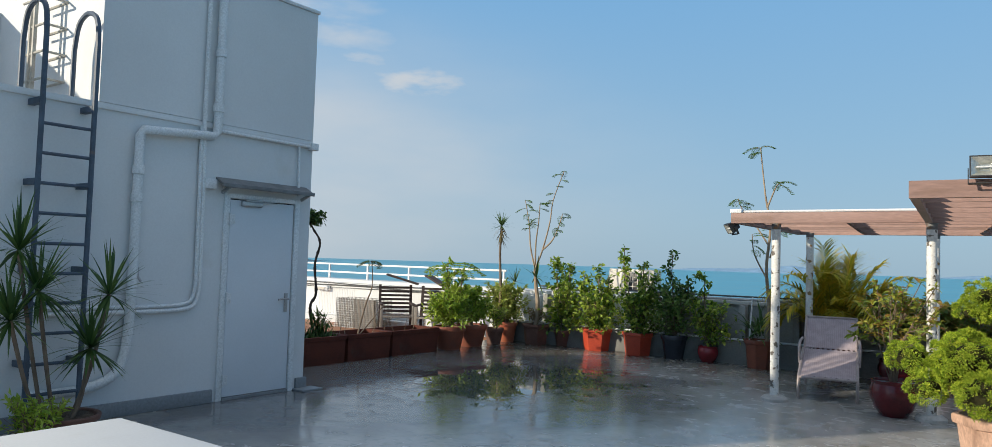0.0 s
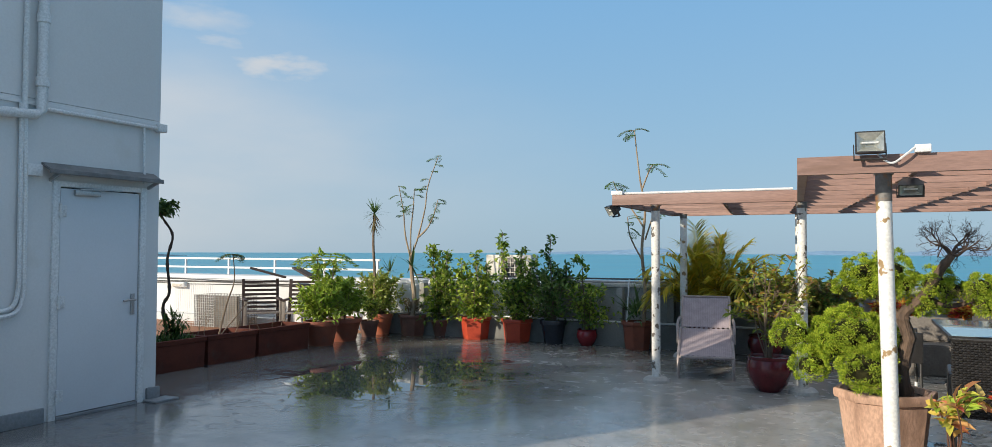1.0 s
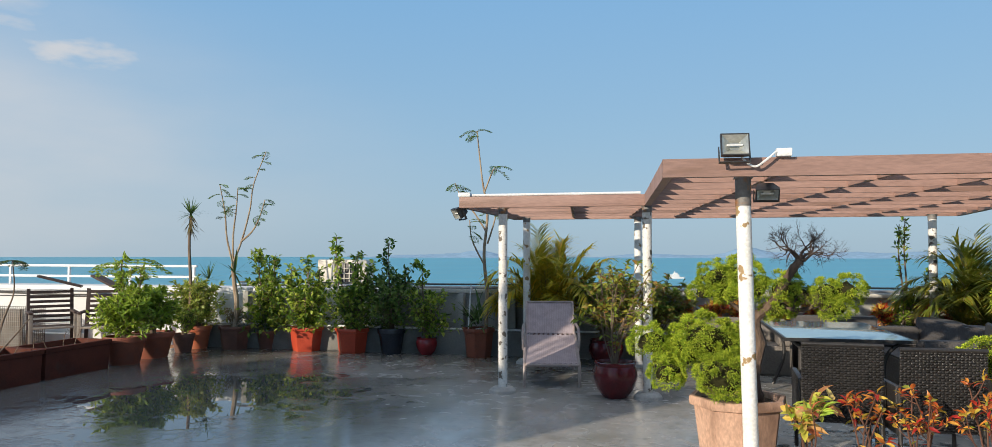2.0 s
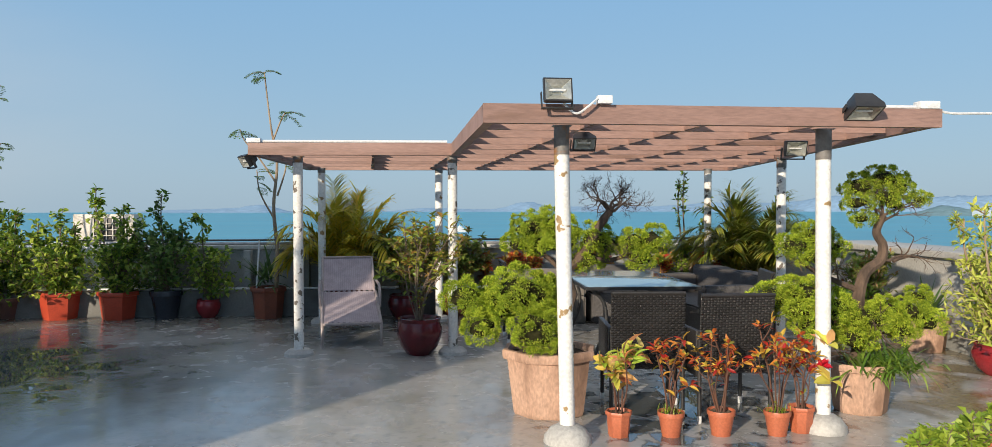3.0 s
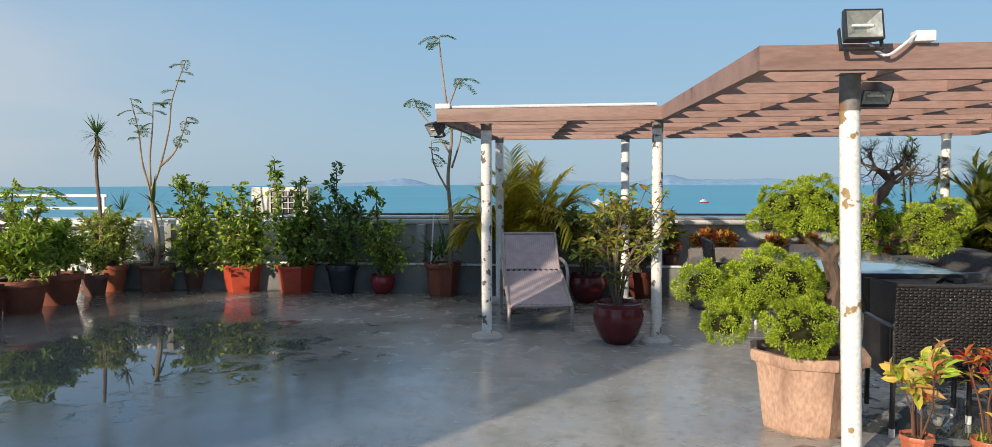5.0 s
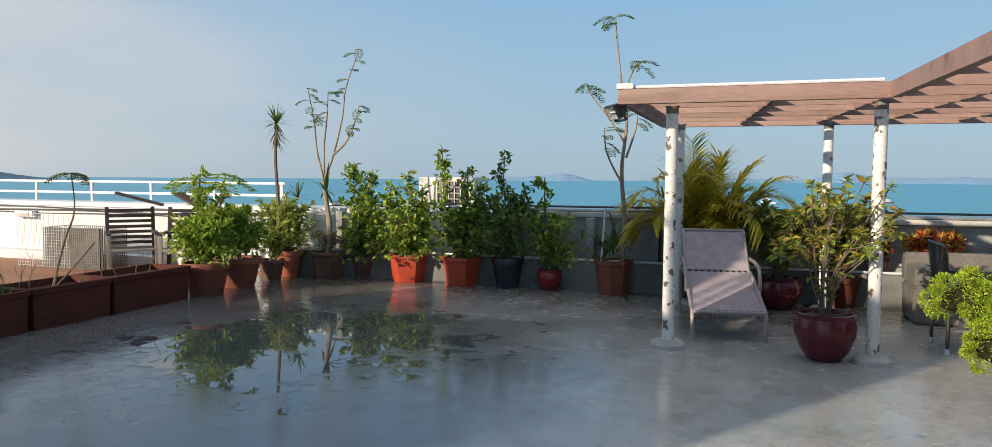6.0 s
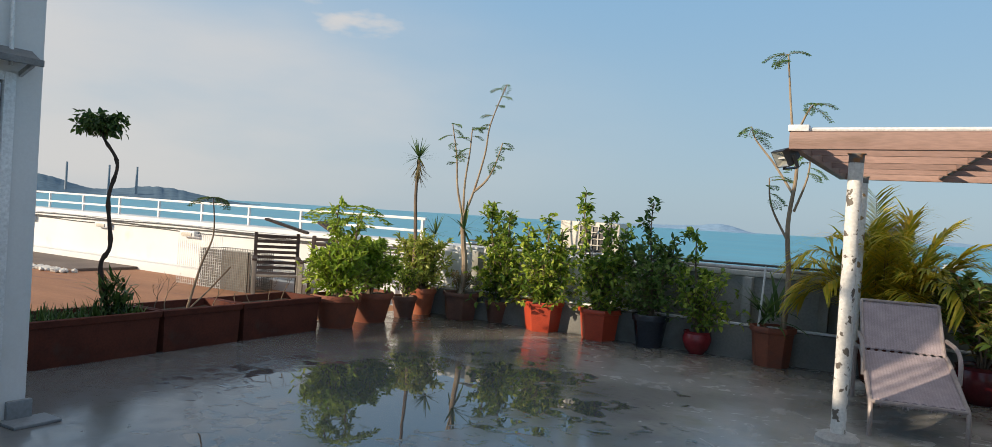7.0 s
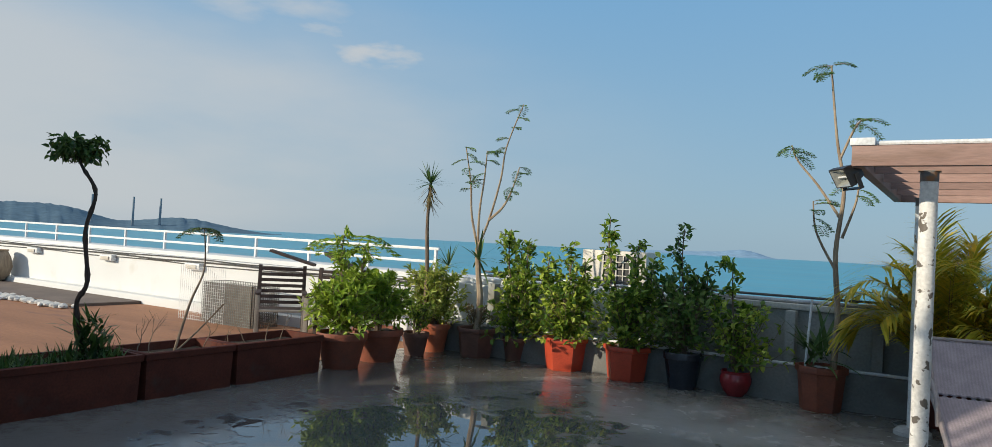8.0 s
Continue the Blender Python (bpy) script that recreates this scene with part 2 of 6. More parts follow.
M["alu"] = mat("dull_aluminium", (0.5, 0.5, 0.5), (0.36, 0.36, 0.36), 0.4, 6, 80, 0.05, metal=0.8)
M["ladder"] = mat("blue_grey_steel_paint", (0.075, 0.105, 0.15), (0.05, 0.07, 0.1), 0.5, 8, 80, 0.1, stain=(0.2, 0.12, 0.07), stain_at=(0.66, 0.74))
M["galv"] = mat("pale_ladder_paint", (0.5, 0.48, 0.42), (0.36, 0.33, 0.28), 0.5, 8, 80, 0.1)
M["post"] = mat("flaking_white_paint", (0.8, 0.8, 0.78), (0.72, 0.71, 0.67), 0.55, 4, 50, 0.2, stain=(0.3, 0.2, 0.09), stain_at=(0.615, 0.635), stain_scale=7)
M["post_flaky"] = mat("badly_flaking_white_paint", (0.76, 0.75, 0.72), (0.66, 0.64, 0.6), 0.55, 4, 50, 0.25, stain=(0.13, 0.11, 0.09), stain_at=(0.59, 0.61), stain_scale=15)
M["post_grey"] = mat("bare_grey_metal", (0.22, 0.21, 0.2), (0.12, 0.11, 0.1), 0.6, 9, 60, 0.2, stain=(0.24, 0.11, 0.04), stain_at=(0.58, 0.66), stain_scale=8)
M["cement"] = mat("cement_footing", (0.5, 0.49, 0.46), (0.36, 0.355, 0.34), 0.8, 6, 50, 0.4)
M["slat"] = mat("brown_timber_stain", (0.335, 0.208, 0.172), (0.265, 0.162, 0.133), 0.6, 3, 40, 0.2, stain=(0.16, 0.09, 0.06), stain_at=(0.6, 0.75), stretch=(0.35, 2, 2), each=0.1)
M["black"] = mat("black_metal", (0.02, 0.02, 0.022), (0.03, 0.03, 0.03), 0.45, 8, 60, 0.1)
M["lampglass"] = mat("floodlight_reflector", (0.6, 0.6, 0.55), (0.42, 0.43, 0.38), 0.2, 14, 50, 0.02, metal=0.6)
M["terra"] = mat("terracotta", (0.42, 0.17, 0.085), (0.33, 0.125, 0.065), 0.7, 5, 60, 0.2, stain=(0.5, 0.33, 0.24), stain_at=(0.62, 0.78), stain_scale=5)
M["terra_dark"] = mat("weathered_terracotta", (0.12, 0.036, 0.023), (0.085, 0.027, 0.019), 0.75, 5, 60, 0.2, stain=(0.08, 0.045, 0.035), stain_at=(0.58, 0.75), stain_scale=4, spec=0.15)
M["terra_red"] = mat("red_brown_terracotta", (0.27, 0.078, 0.04), (0.2, 0.058, 0.032), 0.7, 5, 60, 0.2, stain=(0.17, 0.07, 0.05), stain_at=(0.58, 0.74), stain_scale=5)
M["red_plastic"] = mat("orange_red_plastic", (0.52, 0.075, 0.035), (0.43, 0.058, 0.028), 0.4, 5, 70, 0.05)
M["plastic_terra"] = mat("terracotta_plastic", (0.5, 0.15, 0.075), (0.42, 0.12, 0.06), 0.42, 6, 70, 0.06, stain=(0.3, 0.16, 0.1), stain_at=(0.62, 0.74))
M["brown_pot"] = mat("brown_clay", (0.17, 0.08, 0.056), (0.115, 0.056, 0.042), 0.7, 6, 60, 0.2)
M["tan_pot"] = mat("tan_clay", (0.56, 0.36, 0.26), (0.44, 0.27, 0.19), 0.8, 4, 60, 0.3, stain=(0.2, 0.12, 0.08), stain_at=(0.53, 0.7), stain_scale=4.0, stretch=(1, 1, 0.45), grain=0.3)
M["maroon"] = mat("maroon_glaze", (0.13, 0.012, 0.017), (0.09, 0.008, 0.012), 0.2, 5, 50, 0.03)
M["red_glaze"] = mat("red_glaze", (0.29, 0.026, 0.032), (0.21, 0.018, 0.023), 0.16, 5, 50, 0.03)
M["navy"] = mat("navy_glaze", (0.02, 0.025, 0.035), (0.03, 0.035, 0.045), 0.22, 5, 50, 0.03)
M["soil"] = mat("potting_soil", (0.07, 0.045, 0.03), (0.12, 0.085, 0.055), 0.95, 14, 50, 0.9, bump_dist=0.03)
M["bark"] = mat("grey_brown_bark", (0.23, 0.17, 0.12), (0.13, 0.095, 0.07), 0.9, 12, 60, 0.7, stretch=(2, 2, 0.5))
M["bark_mid"] = mat("brown_bark", (0.15, 0.1, 0.07), (0.07, 0.048, 0.036), 0.9, 12, 60, 0.8, stretch=(2, 2, 0.5))
M["bark_dark"] = mat("dark_bark", (0.09, 0.06, 0.045), (0.05, 0.035, 0.028), 0.9, 12, 60, 0.6, stretch=(2, 2, 0.5))
M["bark_pale"] = mat("pale_bark", (0.38, 0.3, 0.21), (0.26, 0.19, 0.13), 0.85, 10, 60, 0.4, stretch=(2, 2, 0.5))
M["stem_red"] = mat("reddish_stem", (0.14, 0.06, 0.035), (0.09, 0.045, 0.03), 0.7, 12, 60, 0.3)
M["wicker_dark"] = mat("black_wicker", (0.028, 0.026, 0.026), (0.016, 0.015, 0.015), 0.42, 10, 90, 0.3)
M["wicker_tan"] = mat("mauve_grey_wicker", (0.39, 0.325, 0.345), (0.31, 0.26, 0.28), 0.65, 10, 120, 0.4, stretch=(1, 1, 1), stripes=14.0)
M["taupe"] = mat("taupe_tube_paint", (0.36, 0.3, 0.28), (0.28, 0.23, 0.22), 0.4, 8, 60, 0.05)
M["cover"] = mat("grey_furniture_cover", (0.1, 0.095, 0.095), (0.075, 0.07, 0.07), 0.75, 3, 40, 0.5, bump_dist=0.02)
M["cover_tan"] = mat("taupe_furniture_cover", (0.2, 0.18, 0.16), (0.15, 0.135, 0.12), 0.8, 3, 40, 0.5, bump_dist=0.02)
M["deck"] = mat("terracotta_roof_paint", (0.36, 0.17, 0.085), (0.28, 0.13, 0.065), 0.8, 1.2, 30, 0.3, stain=(0.2, 0.1, 0.07), stain_at=(0.6, 0.75), stain_scale=1.5, stretch=(0.4, 2, 1))
M["deck_grey"] = mat("grey_brown_roof_mat", (0.17, 0.13, 0.105), (0.13, 0.1, 0.085), 0.85, 2, 40, 0.3)
# Near-black tone for the shade inside the juniper foliage.
M["inner"] = mat("painted_inner_shade", (0.04, 0.04, 0.016), (0.022, 0.02, 0.01), 0.95, 20, 60, 0.6, spec=0.1)
M["oldwood"] = mat("weathered_dark_wood", (0.065, 0.042, 0.036), (0.04, 0.028, 0.026), 0.8, 5, 50, 0.4, stretch=(4, 4, 1))
M["palewood"] = mat("grey_weathered_wood", (0.36, 0.33, 0.29), (0.26, 0.235, 0.2), 0.8, 5, 50, 0.3)
M["ac"] = mat("cream_ac_casing", (0.62, 0.58, 0.5), (0.54, 0.5, 0.43), 0.5, 3, 60, 0.05, stain=(0.36, 0.27, 0.18), stain_at=(0.64, 0.76))
M["cageboard"] = mat("grey_brown_old_board", (0.24, 0.2, 0.165), (0.17, 0.14, 0.115), 0.85, 5, 50, 0.3)
M["pebble"] = mat("white_pebbles", (0.68, 0.66, 0.62), (0.55, 0.53, 0.5), 0.8, 9, 40, 0.2)
M["wire"] = mat("grey_wire", (0.28, 0.28, 0.27), (0.2, 0.2, 0.2), 0.5, 9, 40, 0.1, metal=0.6)
M["cable"] = mat("dark_cable", (0.06, 0.06, 0.06), (0.1, 0.095, 0.09), 0.6, 9, 40, 0.1)
M["limecloth"] = mat("lime_green_plastic", (0.36, 0.62, 0.1), (0.3, 0.53, 0.08), 0.45, 8, 50, 0.2)
# Distance haze is mixed into the base colours of these five.
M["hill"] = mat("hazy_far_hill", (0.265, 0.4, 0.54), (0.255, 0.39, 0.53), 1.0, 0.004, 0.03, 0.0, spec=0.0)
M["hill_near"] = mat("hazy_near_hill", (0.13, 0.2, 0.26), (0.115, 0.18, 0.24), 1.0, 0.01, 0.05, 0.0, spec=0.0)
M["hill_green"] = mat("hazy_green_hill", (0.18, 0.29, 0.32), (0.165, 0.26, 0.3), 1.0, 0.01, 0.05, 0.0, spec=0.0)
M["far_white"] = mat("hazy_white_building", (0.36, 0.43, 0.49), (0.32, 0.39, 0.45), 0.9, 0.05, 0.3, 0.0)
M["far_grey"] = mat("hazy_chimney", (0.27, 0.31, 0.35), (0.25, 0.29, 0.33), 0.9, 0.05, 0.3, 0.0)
M["ship_red"] = mat("red_hull_paint", (0.36, 0.07, 0.05), (0.3, 0.06, 0.05), 0.6, 0.5, 3, 0.0)
M["sea"] = mat("sea_water", (0.075, 0.31, 0.42), (0.085, 0.34, 0.45), 0.4, 0.002, 0.02, 0.0, spec=0.4, stretch=(1, 3, 1))
L = {}
L["citrus"] = leaf_mat("citrus_leaf", ((0.055, 0.12, 0.02), (0.15, 0.25, 0.03), (0.3, 0.4, 0.05), (0.56, 0.62, 0.11)), 0.4, 0.4)
L["bright"] = leaf_mat("bright_leaf", ((0.15, 0.26, 0.03), (0.3, 0.41, 0.045), (0.46, 0.56, 0.08)))
L["deep"] = leaf_mat("deep_green_citrus_leaf", ((0.04, 0.095, 0.022), (0.085, 0.16, 0.035), (0.16, 0.25, 0.055), (0.24, 0.33, 0.08)), 0.38, 0.35)
L["dark"] = leaf_mat("dark_leaf", ((0.035, 0.08, 0.022), (0.065, 0.125, 0.032), (0.12, 0.19, 0.045)))
L["juniper"] = leaf_mat("juniper_needles", ((0.1, 0.17, 0.018), (0.22, 0.33, 0.028), (0.4, 0.5, 0.042), (0.6, 0.64, 0.075)), 0.65, 0.2, 0.15)
L["dry"] = leaf_mat("dry_needles", ((0.16, 0.12, 0.06), (0.22, 0.17, 0.09), (0.14, 0.13, 0.06)), 0.8, 0.2, 0.1)
L["palm"] = leaf_mat("areca_leaflet", ((0.3, 0.34, 0.035), (0.68, 0.53, 0.055), (0.82, 0.6, 0.06), (0.36, 0.4, 0.045), (0.72, 0.55, 0.055)), 0.4, 0.45)
L["blade"] = leaf_mat("strap_leaf", ((0.05, 0.1, 0.03), (0.09, 0.16, 0.04), (0.13, 0.2, 0.06)), 0.4, 0.25)
L["feather"] = leaf_mat("feathery_leaf", ((0.09, 0.18, 0.05), (0.13, 0.24, 0.065), (0.19, 0.3, 0.08)), 0.5, 0.35)
L["croton"] = leaf_mat("croton_leaf", ((0.55, 0.04, 0.03), (0.28, 0.02, 0.02), (0.7, 0.22, 0.04), (0.78, 0.55, 0.09), (0.24, 0.28, 0.04), (0.45, 0.025, 0.03), (0.7, 0.38, 0.06)), 0.35, 0.35)
L["croton_big"] = leaf_mat("broad_croton_leaf", ((0.72, 0.36, 0.12), (0.74, 0.64, 0.12), (0.26, 0.5, 0.05), (0.78, 0.5, 0.2), (0.68, 0.14, 0.12), (0.42, 0.58, 0.07), (0.76, 0.66, 0.14)), 0.35, 0.35)
L["mixed"] = leaf_mat("yellowing_leaf", ((0.08, 0.15, 0.03), (0.15, 0.24, 0.04), (0.32, 0.3, 0.07), (0.12, 0.2, 0.035), (0.33, 0.16, 0.06)), 0.45, 0.3)
L["gold"] = leaf_mat("golden_green_leaf", ((0.1, 0.18, 0.03), (0.34, 0.38, 0.05), (0.18, 0.27, 0.04), (0.46, 0.42, 0.06), (0.13, 0.21, 0.035), (0.4, 0.2, 0.06), (0.26, 0.34, 0.05)), 0.42, 0.35)
L["petal"] = leaf_mat("red_petal", ((0.55, 0.01, 0.03), (0.6, 0.02, 0.04)), 0.5, 0.3)
L["lime"] = leaf_mat("lime_yellow_leaf", ((0.26, 0.36, 0.05), (0.5, 0.55, 0.1), (0.66, 0.66, 0.16), (0.36, 0.46, 0.07)), 0.45, 0.35)
L["grass"] = leaf_mat("glossy_grass_blade", ((0.07, 0.15, 0.025), (0.14, 0.25, 0.035), (0.28, 0.38, 0.06)), 0.35, 0.25)
L["palm_green"] = leaf_mat("green_areca_leaflet", ((0.14, 0.2, 0.03), (0.3, 0.3, 0.04), (0.2, 0.26, 0.035), (0.46, 0.36, 0.05)), 0.4, 0.4)
L["yellow"] = leaf_mat("yellow_green_leaf", ((0.2, 0.3, 0.05), (0.36, 0.42, 0.08), (0.5, 0.5, 0.12), (0.16, 0.26, 0.04)), 0.45, 0.35)


# ---- building blocks ----
def B():
    return bmesh.new()


def box(bm, x0, x1, y0, y1, z0, z1, bev=0.0):
    m = Matrix.Translation(((x0 + x1) / 2, (y0 + y1) / 2, (z0 + z1) / 2)) @ Matrix.Diagonal((abs(x1 - x0), abs(y1 - y0), abs(z1 - z0), 1))
    vs = bmesh.ops.create_cube(bm, size=1, matrix=m)["verts"]
    if bev:
        es = {e for v in vs for e in v.link_edges}
        bmesh.ops.bevel(bm, geom=list(es), offset=bev, segments=2, affect="EDGES", profile=0.6)
    return bm


def tube(bm, pts, r, n=8):
    """A round bar along points; r is one radius or one for each point."""
    pts = [Vector(p) for p in pts]
    rs = r if isinstance(r, (list, tuple)) else [r] * len(pts)
    rings, up = [], None
    for i, p in enumerate(pts):
        d = (pts[min(i + 1, len(pts) - 1)] - pts[max(i - 1, 0)]).normalized()
        if up is None:
            up = d.orthogonal().normalized()
        up = (up - d * up.dot(d)).normalized()
        side = d.cross(up)
        rings.append([bm.verts.new(p + rs[i] * (math.cos(a) * up + math.sin(a) * side)) for a in (2 * math.pi * k / n for k in range(n))])
    for a, b in zip(rings, rings[1:]):
        for k in range(n):
            bm.faces.new((a[k], a[(k + 1) % n], b[(k + 1) % n], b[k]))
    bm.faces.new(rings[0][::-1])
    bm.faces.new(rings[-1])
    return bm


def bar(bm, a, b, wx, wz):
    """A squared bar from a to b, wx wide and wz high."""
    a, b = Vector(a), Vector(b)
    d = (b - a).normalized()
    s = d.cross(Vector((0, 0, 1)))
    s = s.normalized() if s.length > 1e-4 else Vector((1, 0, 0))
    u = s.cross(d)
    q = [[bm.verts.new(p + s * i * wx / 2 + u * j * wz / 2) for i, j in ((-1, -1), (1, -1), (1, 1), (-1, 1))] for p in (a, b)]
    for k in range(4):
        bm.faces.new((q[0][k], q[0][(k + 1) % 4], q[1][(k + 1) % 4], q[1][k]))
    bm.faces.new(q[0][::-1])
    bm.faces.new(q[1])
    return bm


def lathe(bm, prof, n=24, turn=0.0, cx=0.0, cy=0.0):
    rings = []
    for r, z in prof:
        rings.append([bm.verts.new((cx + r * math.cos(turn + 2 * math.pi * k / n), cy + r * math.sin(turn + 2 * math.pi * k / n), z)) for k in range(n)])
    for a, b in zip(rings, rings[1:]):
        for k in range(n):
            bm.faces.new((a[k], a[(k + 1) % n], b[(k + 1) % n], b[k]))
    bm.faces.new(rings[0][::-1])
    bm.faces.new(rings[-1])
    return bm


def curve(pts, n=6):
    """A smooth line through the points."""
    pts = [Vector(p) for p in pts]
    out = []
    for i in range(len(pts) - 1):
        p0, p1, p2, p3 = pts[max(i - 1, 0)], pts[i], pts[i + 1], pts[min(i + 2, len(pts) - 1)]
        for k in range(n):
            t = k / n
            out.append(0.5 * (2 * p1 + (p2 - p0) * t + (2 * p0 - 5 * p1 + 4 * p2 - p3) * t * t + (3 * p1 - p0 - 3 * p2 + p3) * t ** 3))
    return out + [pts[-1]]


def to_mesh(name, src, material, smooth=35.0):
    if isinstance(src, bpy.types.Mesh):
        me = src
    else:
        me = bpy.data.meshes.new(name)
        bmesh.ops.recalc_face_normals(src, faces=src.faces)
        src.to_mesh(me)
        src.free()
    if smooth:
        me.shade_smooth()
        me.set_sharp_from_angle(angle=radians(smooth))
    me.materials.append(material)
    return me


def part(name, src, material, parent, label="", smooth=35.0):
    ob = new(name, to_mesh(name, src, material, smooth))
    ob.parent = parent
    return tagged(ob, label)


def solid(name, src, material, label="", category="", kind="", group="", at=None, smooth=35.0):
    ob = new(name, to_mesh(name, src, material, smooth))
    if at:
        ob.location = at
    return tagged(ob, label, category, group, kind)


def thing(name, at, label, category, group="", turn=0.0):
    ob = new(name)
    ob.empty_display_size = 0.1
    ob.matrix_world = pose(*at, 0, 0, turn)
    return tagged(ob, label, category, group)


def leaf_mesh(name, P, D, length, width, rng, fold=0.25, droop=0.15, broad=False):
    """A mesh of leaves at points P along directions D, each folded along its rib."""
    P, D = np.asarray(P, float), np.asarray(D, float)
    n = len(P)
    D = D / (np.linalg.norm(D, axis=1, keepdims=True) + 1e-9)
    ln = (length * rng.uniform(0.65, 1.2, n))[:, None]
    wd = ln * (width / length) * rng.uniform(0.8, 1.2, n)[:, None]
    ref = rng.normal(size=(n, 3)) * 0.45 + (0, 0, 1)
    side = np.cross(D, ref)
    side /= np.linalg.norm(side, axis=1, keepdims=True) + 1e-9
    up = np.cross(side, D)
    if broad:
        rows = [P, P + D * ln * 0.35 - up * 0, P + D * ln * 0.72 - up * ln * droop * 0.4, P + D * ln - up * ln * droop]
        V = np.stack([rows[0], rows[1] + side * wd * 0.5 + up * wd * fold, rows[1], rows[1] - side * wd * 0.5 + up * wd * fold,
                      rows[2] + side * wd * 0.38 + up * wd * fold * 0.7, rows[2], rows[2] - side * wd * 0.38 + up * wd * fold * 0.7, rows[3]], 1)
        quads = [(0, 2, 1), (0, 3, 2), (1, 2, 5, 4), (2, 3, 6, 5), (4, 5, 7), (5, 6, 7)]
        verts = V.reshape(-1, 3)
        faces = [tuple(8 * i + k for k in q) for i in range(n) for q in quads]
    else:
        mid = P + D * ln * 0.45
        V = np.stack([P, mid + side * wd * 0.5 + up * wd * fold, mid - side * wd * 0.5 + up * wd * fold, P + D * ln - up * ln * droop], 1)
        verts = V.reshape(-1, 3)
        b = 4 * np.arange(n)[:, None]
        faces = np.concatenate([b + [0, 2, 3], b + [0, 3, 1]]).tolist()
    me = bpy.data.meshes.new(name)
    me.from_pydata(verts.tolist(), [], faces)
    return me


def strap_mesh(name, P, D, length, width, rng, bend=0.6, seg=5, vary=0.25):
    """Long narrow leaves that arch over under their weight."""
    verts, faces = [], []
    for p, d in zip(P, D):
        p, d = Vector(p), Vector(d).normalized()
        ln, wd = length * rng.uniform(1 - vary, 1 + vary), width * rng.uniform(0.8, 1.2)
        side = d.cross(Vector((0, 0, 1)))
        side = side.normalized() if side.length > 0.05 else Vector((1, 0, 0))
        b0 = len(verts)
        bd = bend * rng.uniform(0.5, 1.4)
        for i in range(seg + 1):
            t = i / seg
            wi = wd * (1 - t ** 2.2) * (0.5 + 0.5 * min(1, t * 4)) / 2
            verts.append(tuple(p - side * wi))
            verts.append(tuple(p + side * wi))
            d = (d + Vector((0, 0, -bd / seg)) * (0.4 + t)).normalized()
            p = p + d * ln / seg
        for i in range(seg):
            a = b0 + 2 * i
            faces.append((a, a + 1, a + 3, a + 2))
    me = bpy.data.meshes.new(name)
    me.from_pydata(verts, [], faces)
    return me


# ---- pots ----
def pot_parts(top, r, h, material, style="round", soil=0.9, turn=0.0):
    """A pot of rim radius r and height h under the Empty top, with its soil."""
    n = {"round": 28, "small": 20, "hex": 6, "oct": 8, "belly": 32}[style]
    if style == "belly":
        prof = [(0.55 * r, 0), (0.6 * r, 0.01), (0.86 * r, 0.22 * h), (1.06 * r, 0.55 * h), (1.07 * r, 0.72 * h), (0.97 * r, 0.9 * h), (1.0 * r, 0.95 * h),
                (1.03 * r, h), (0.95 * r, h + 0.004), (0.9 * r, 0.93 * h), (0.9 * r, 0.8 * h)]
    elif style in ("oct", "hex"):
        prof = [(0.74 * r, 0), (0.76 * r, 0.01), (0.78 * r, 0.08 * h), (0.9 * r, 0.8 * h), (0.91 * r, 0.84 * h), (0.99 * r, 0.86 * h), (1.01 * r, 0.9 * h),
                (1.01 * r, 0.98 * h), (0.99 * r, h), (0.9 * r, h), (0.87 * r, 0.96 * h), (0.85 * r, 0.8 * h)]
    else:
        prof = [(0.68 * r, 0), (0.7 * r, 0.012), (0.92 * r, 0.78 * h), (0.93 * r, 0.8 * h), (1.0 * r, 0.81 * h), (1.02 * r, 0.96 * h), (1.0 * r, h), (0.93 * r, h),
                (0.9 * r, 0.97 * h), (0.87 * r, 0.8 * h)]
    part("pot", lathe(B(), prof, n, turn), material, top)
    rng = np.random.default_rng(int(1000 * r + 77 * h))
    bm = B()
    rs = 0.87 * r if style != "hex" else 0.8 * r
    vs = [[bm.verts.new((rs * f * math.cos(a), rs * f * math.sin(a), soil * h + rng.uniform(-0.01, 0.012))) for a in (2 * math.pi * k / 20 for k in range(20))] for f in (1.0, 0.7, 0.35)]
    c = bm.verts.new((0, 0, soil * h + 0.015))
    for a, b in zip(vs, vs[1:]):
        for k in range(20):
            bm.faces.new((a[k], a[(k + 1) % 20], b[(k + 1) % 20], b[k]))
    for k in range(20):
        bm.faces.new((vs[2][k], vs[2][(k + 1) % 20], c))
    part("soil", bm, M["soil"], top)
    return soil * h


# ---- plants ----
def rnd_dir(rng, lo, hi):
    a, e = rng.uniform(0, 2 * math.pi), radians(rng.uniform(lo, hi))
    return Vector((math.cos(a) * math.cos(e), math.sin(a) * math.cos(e), math.sin(e)))


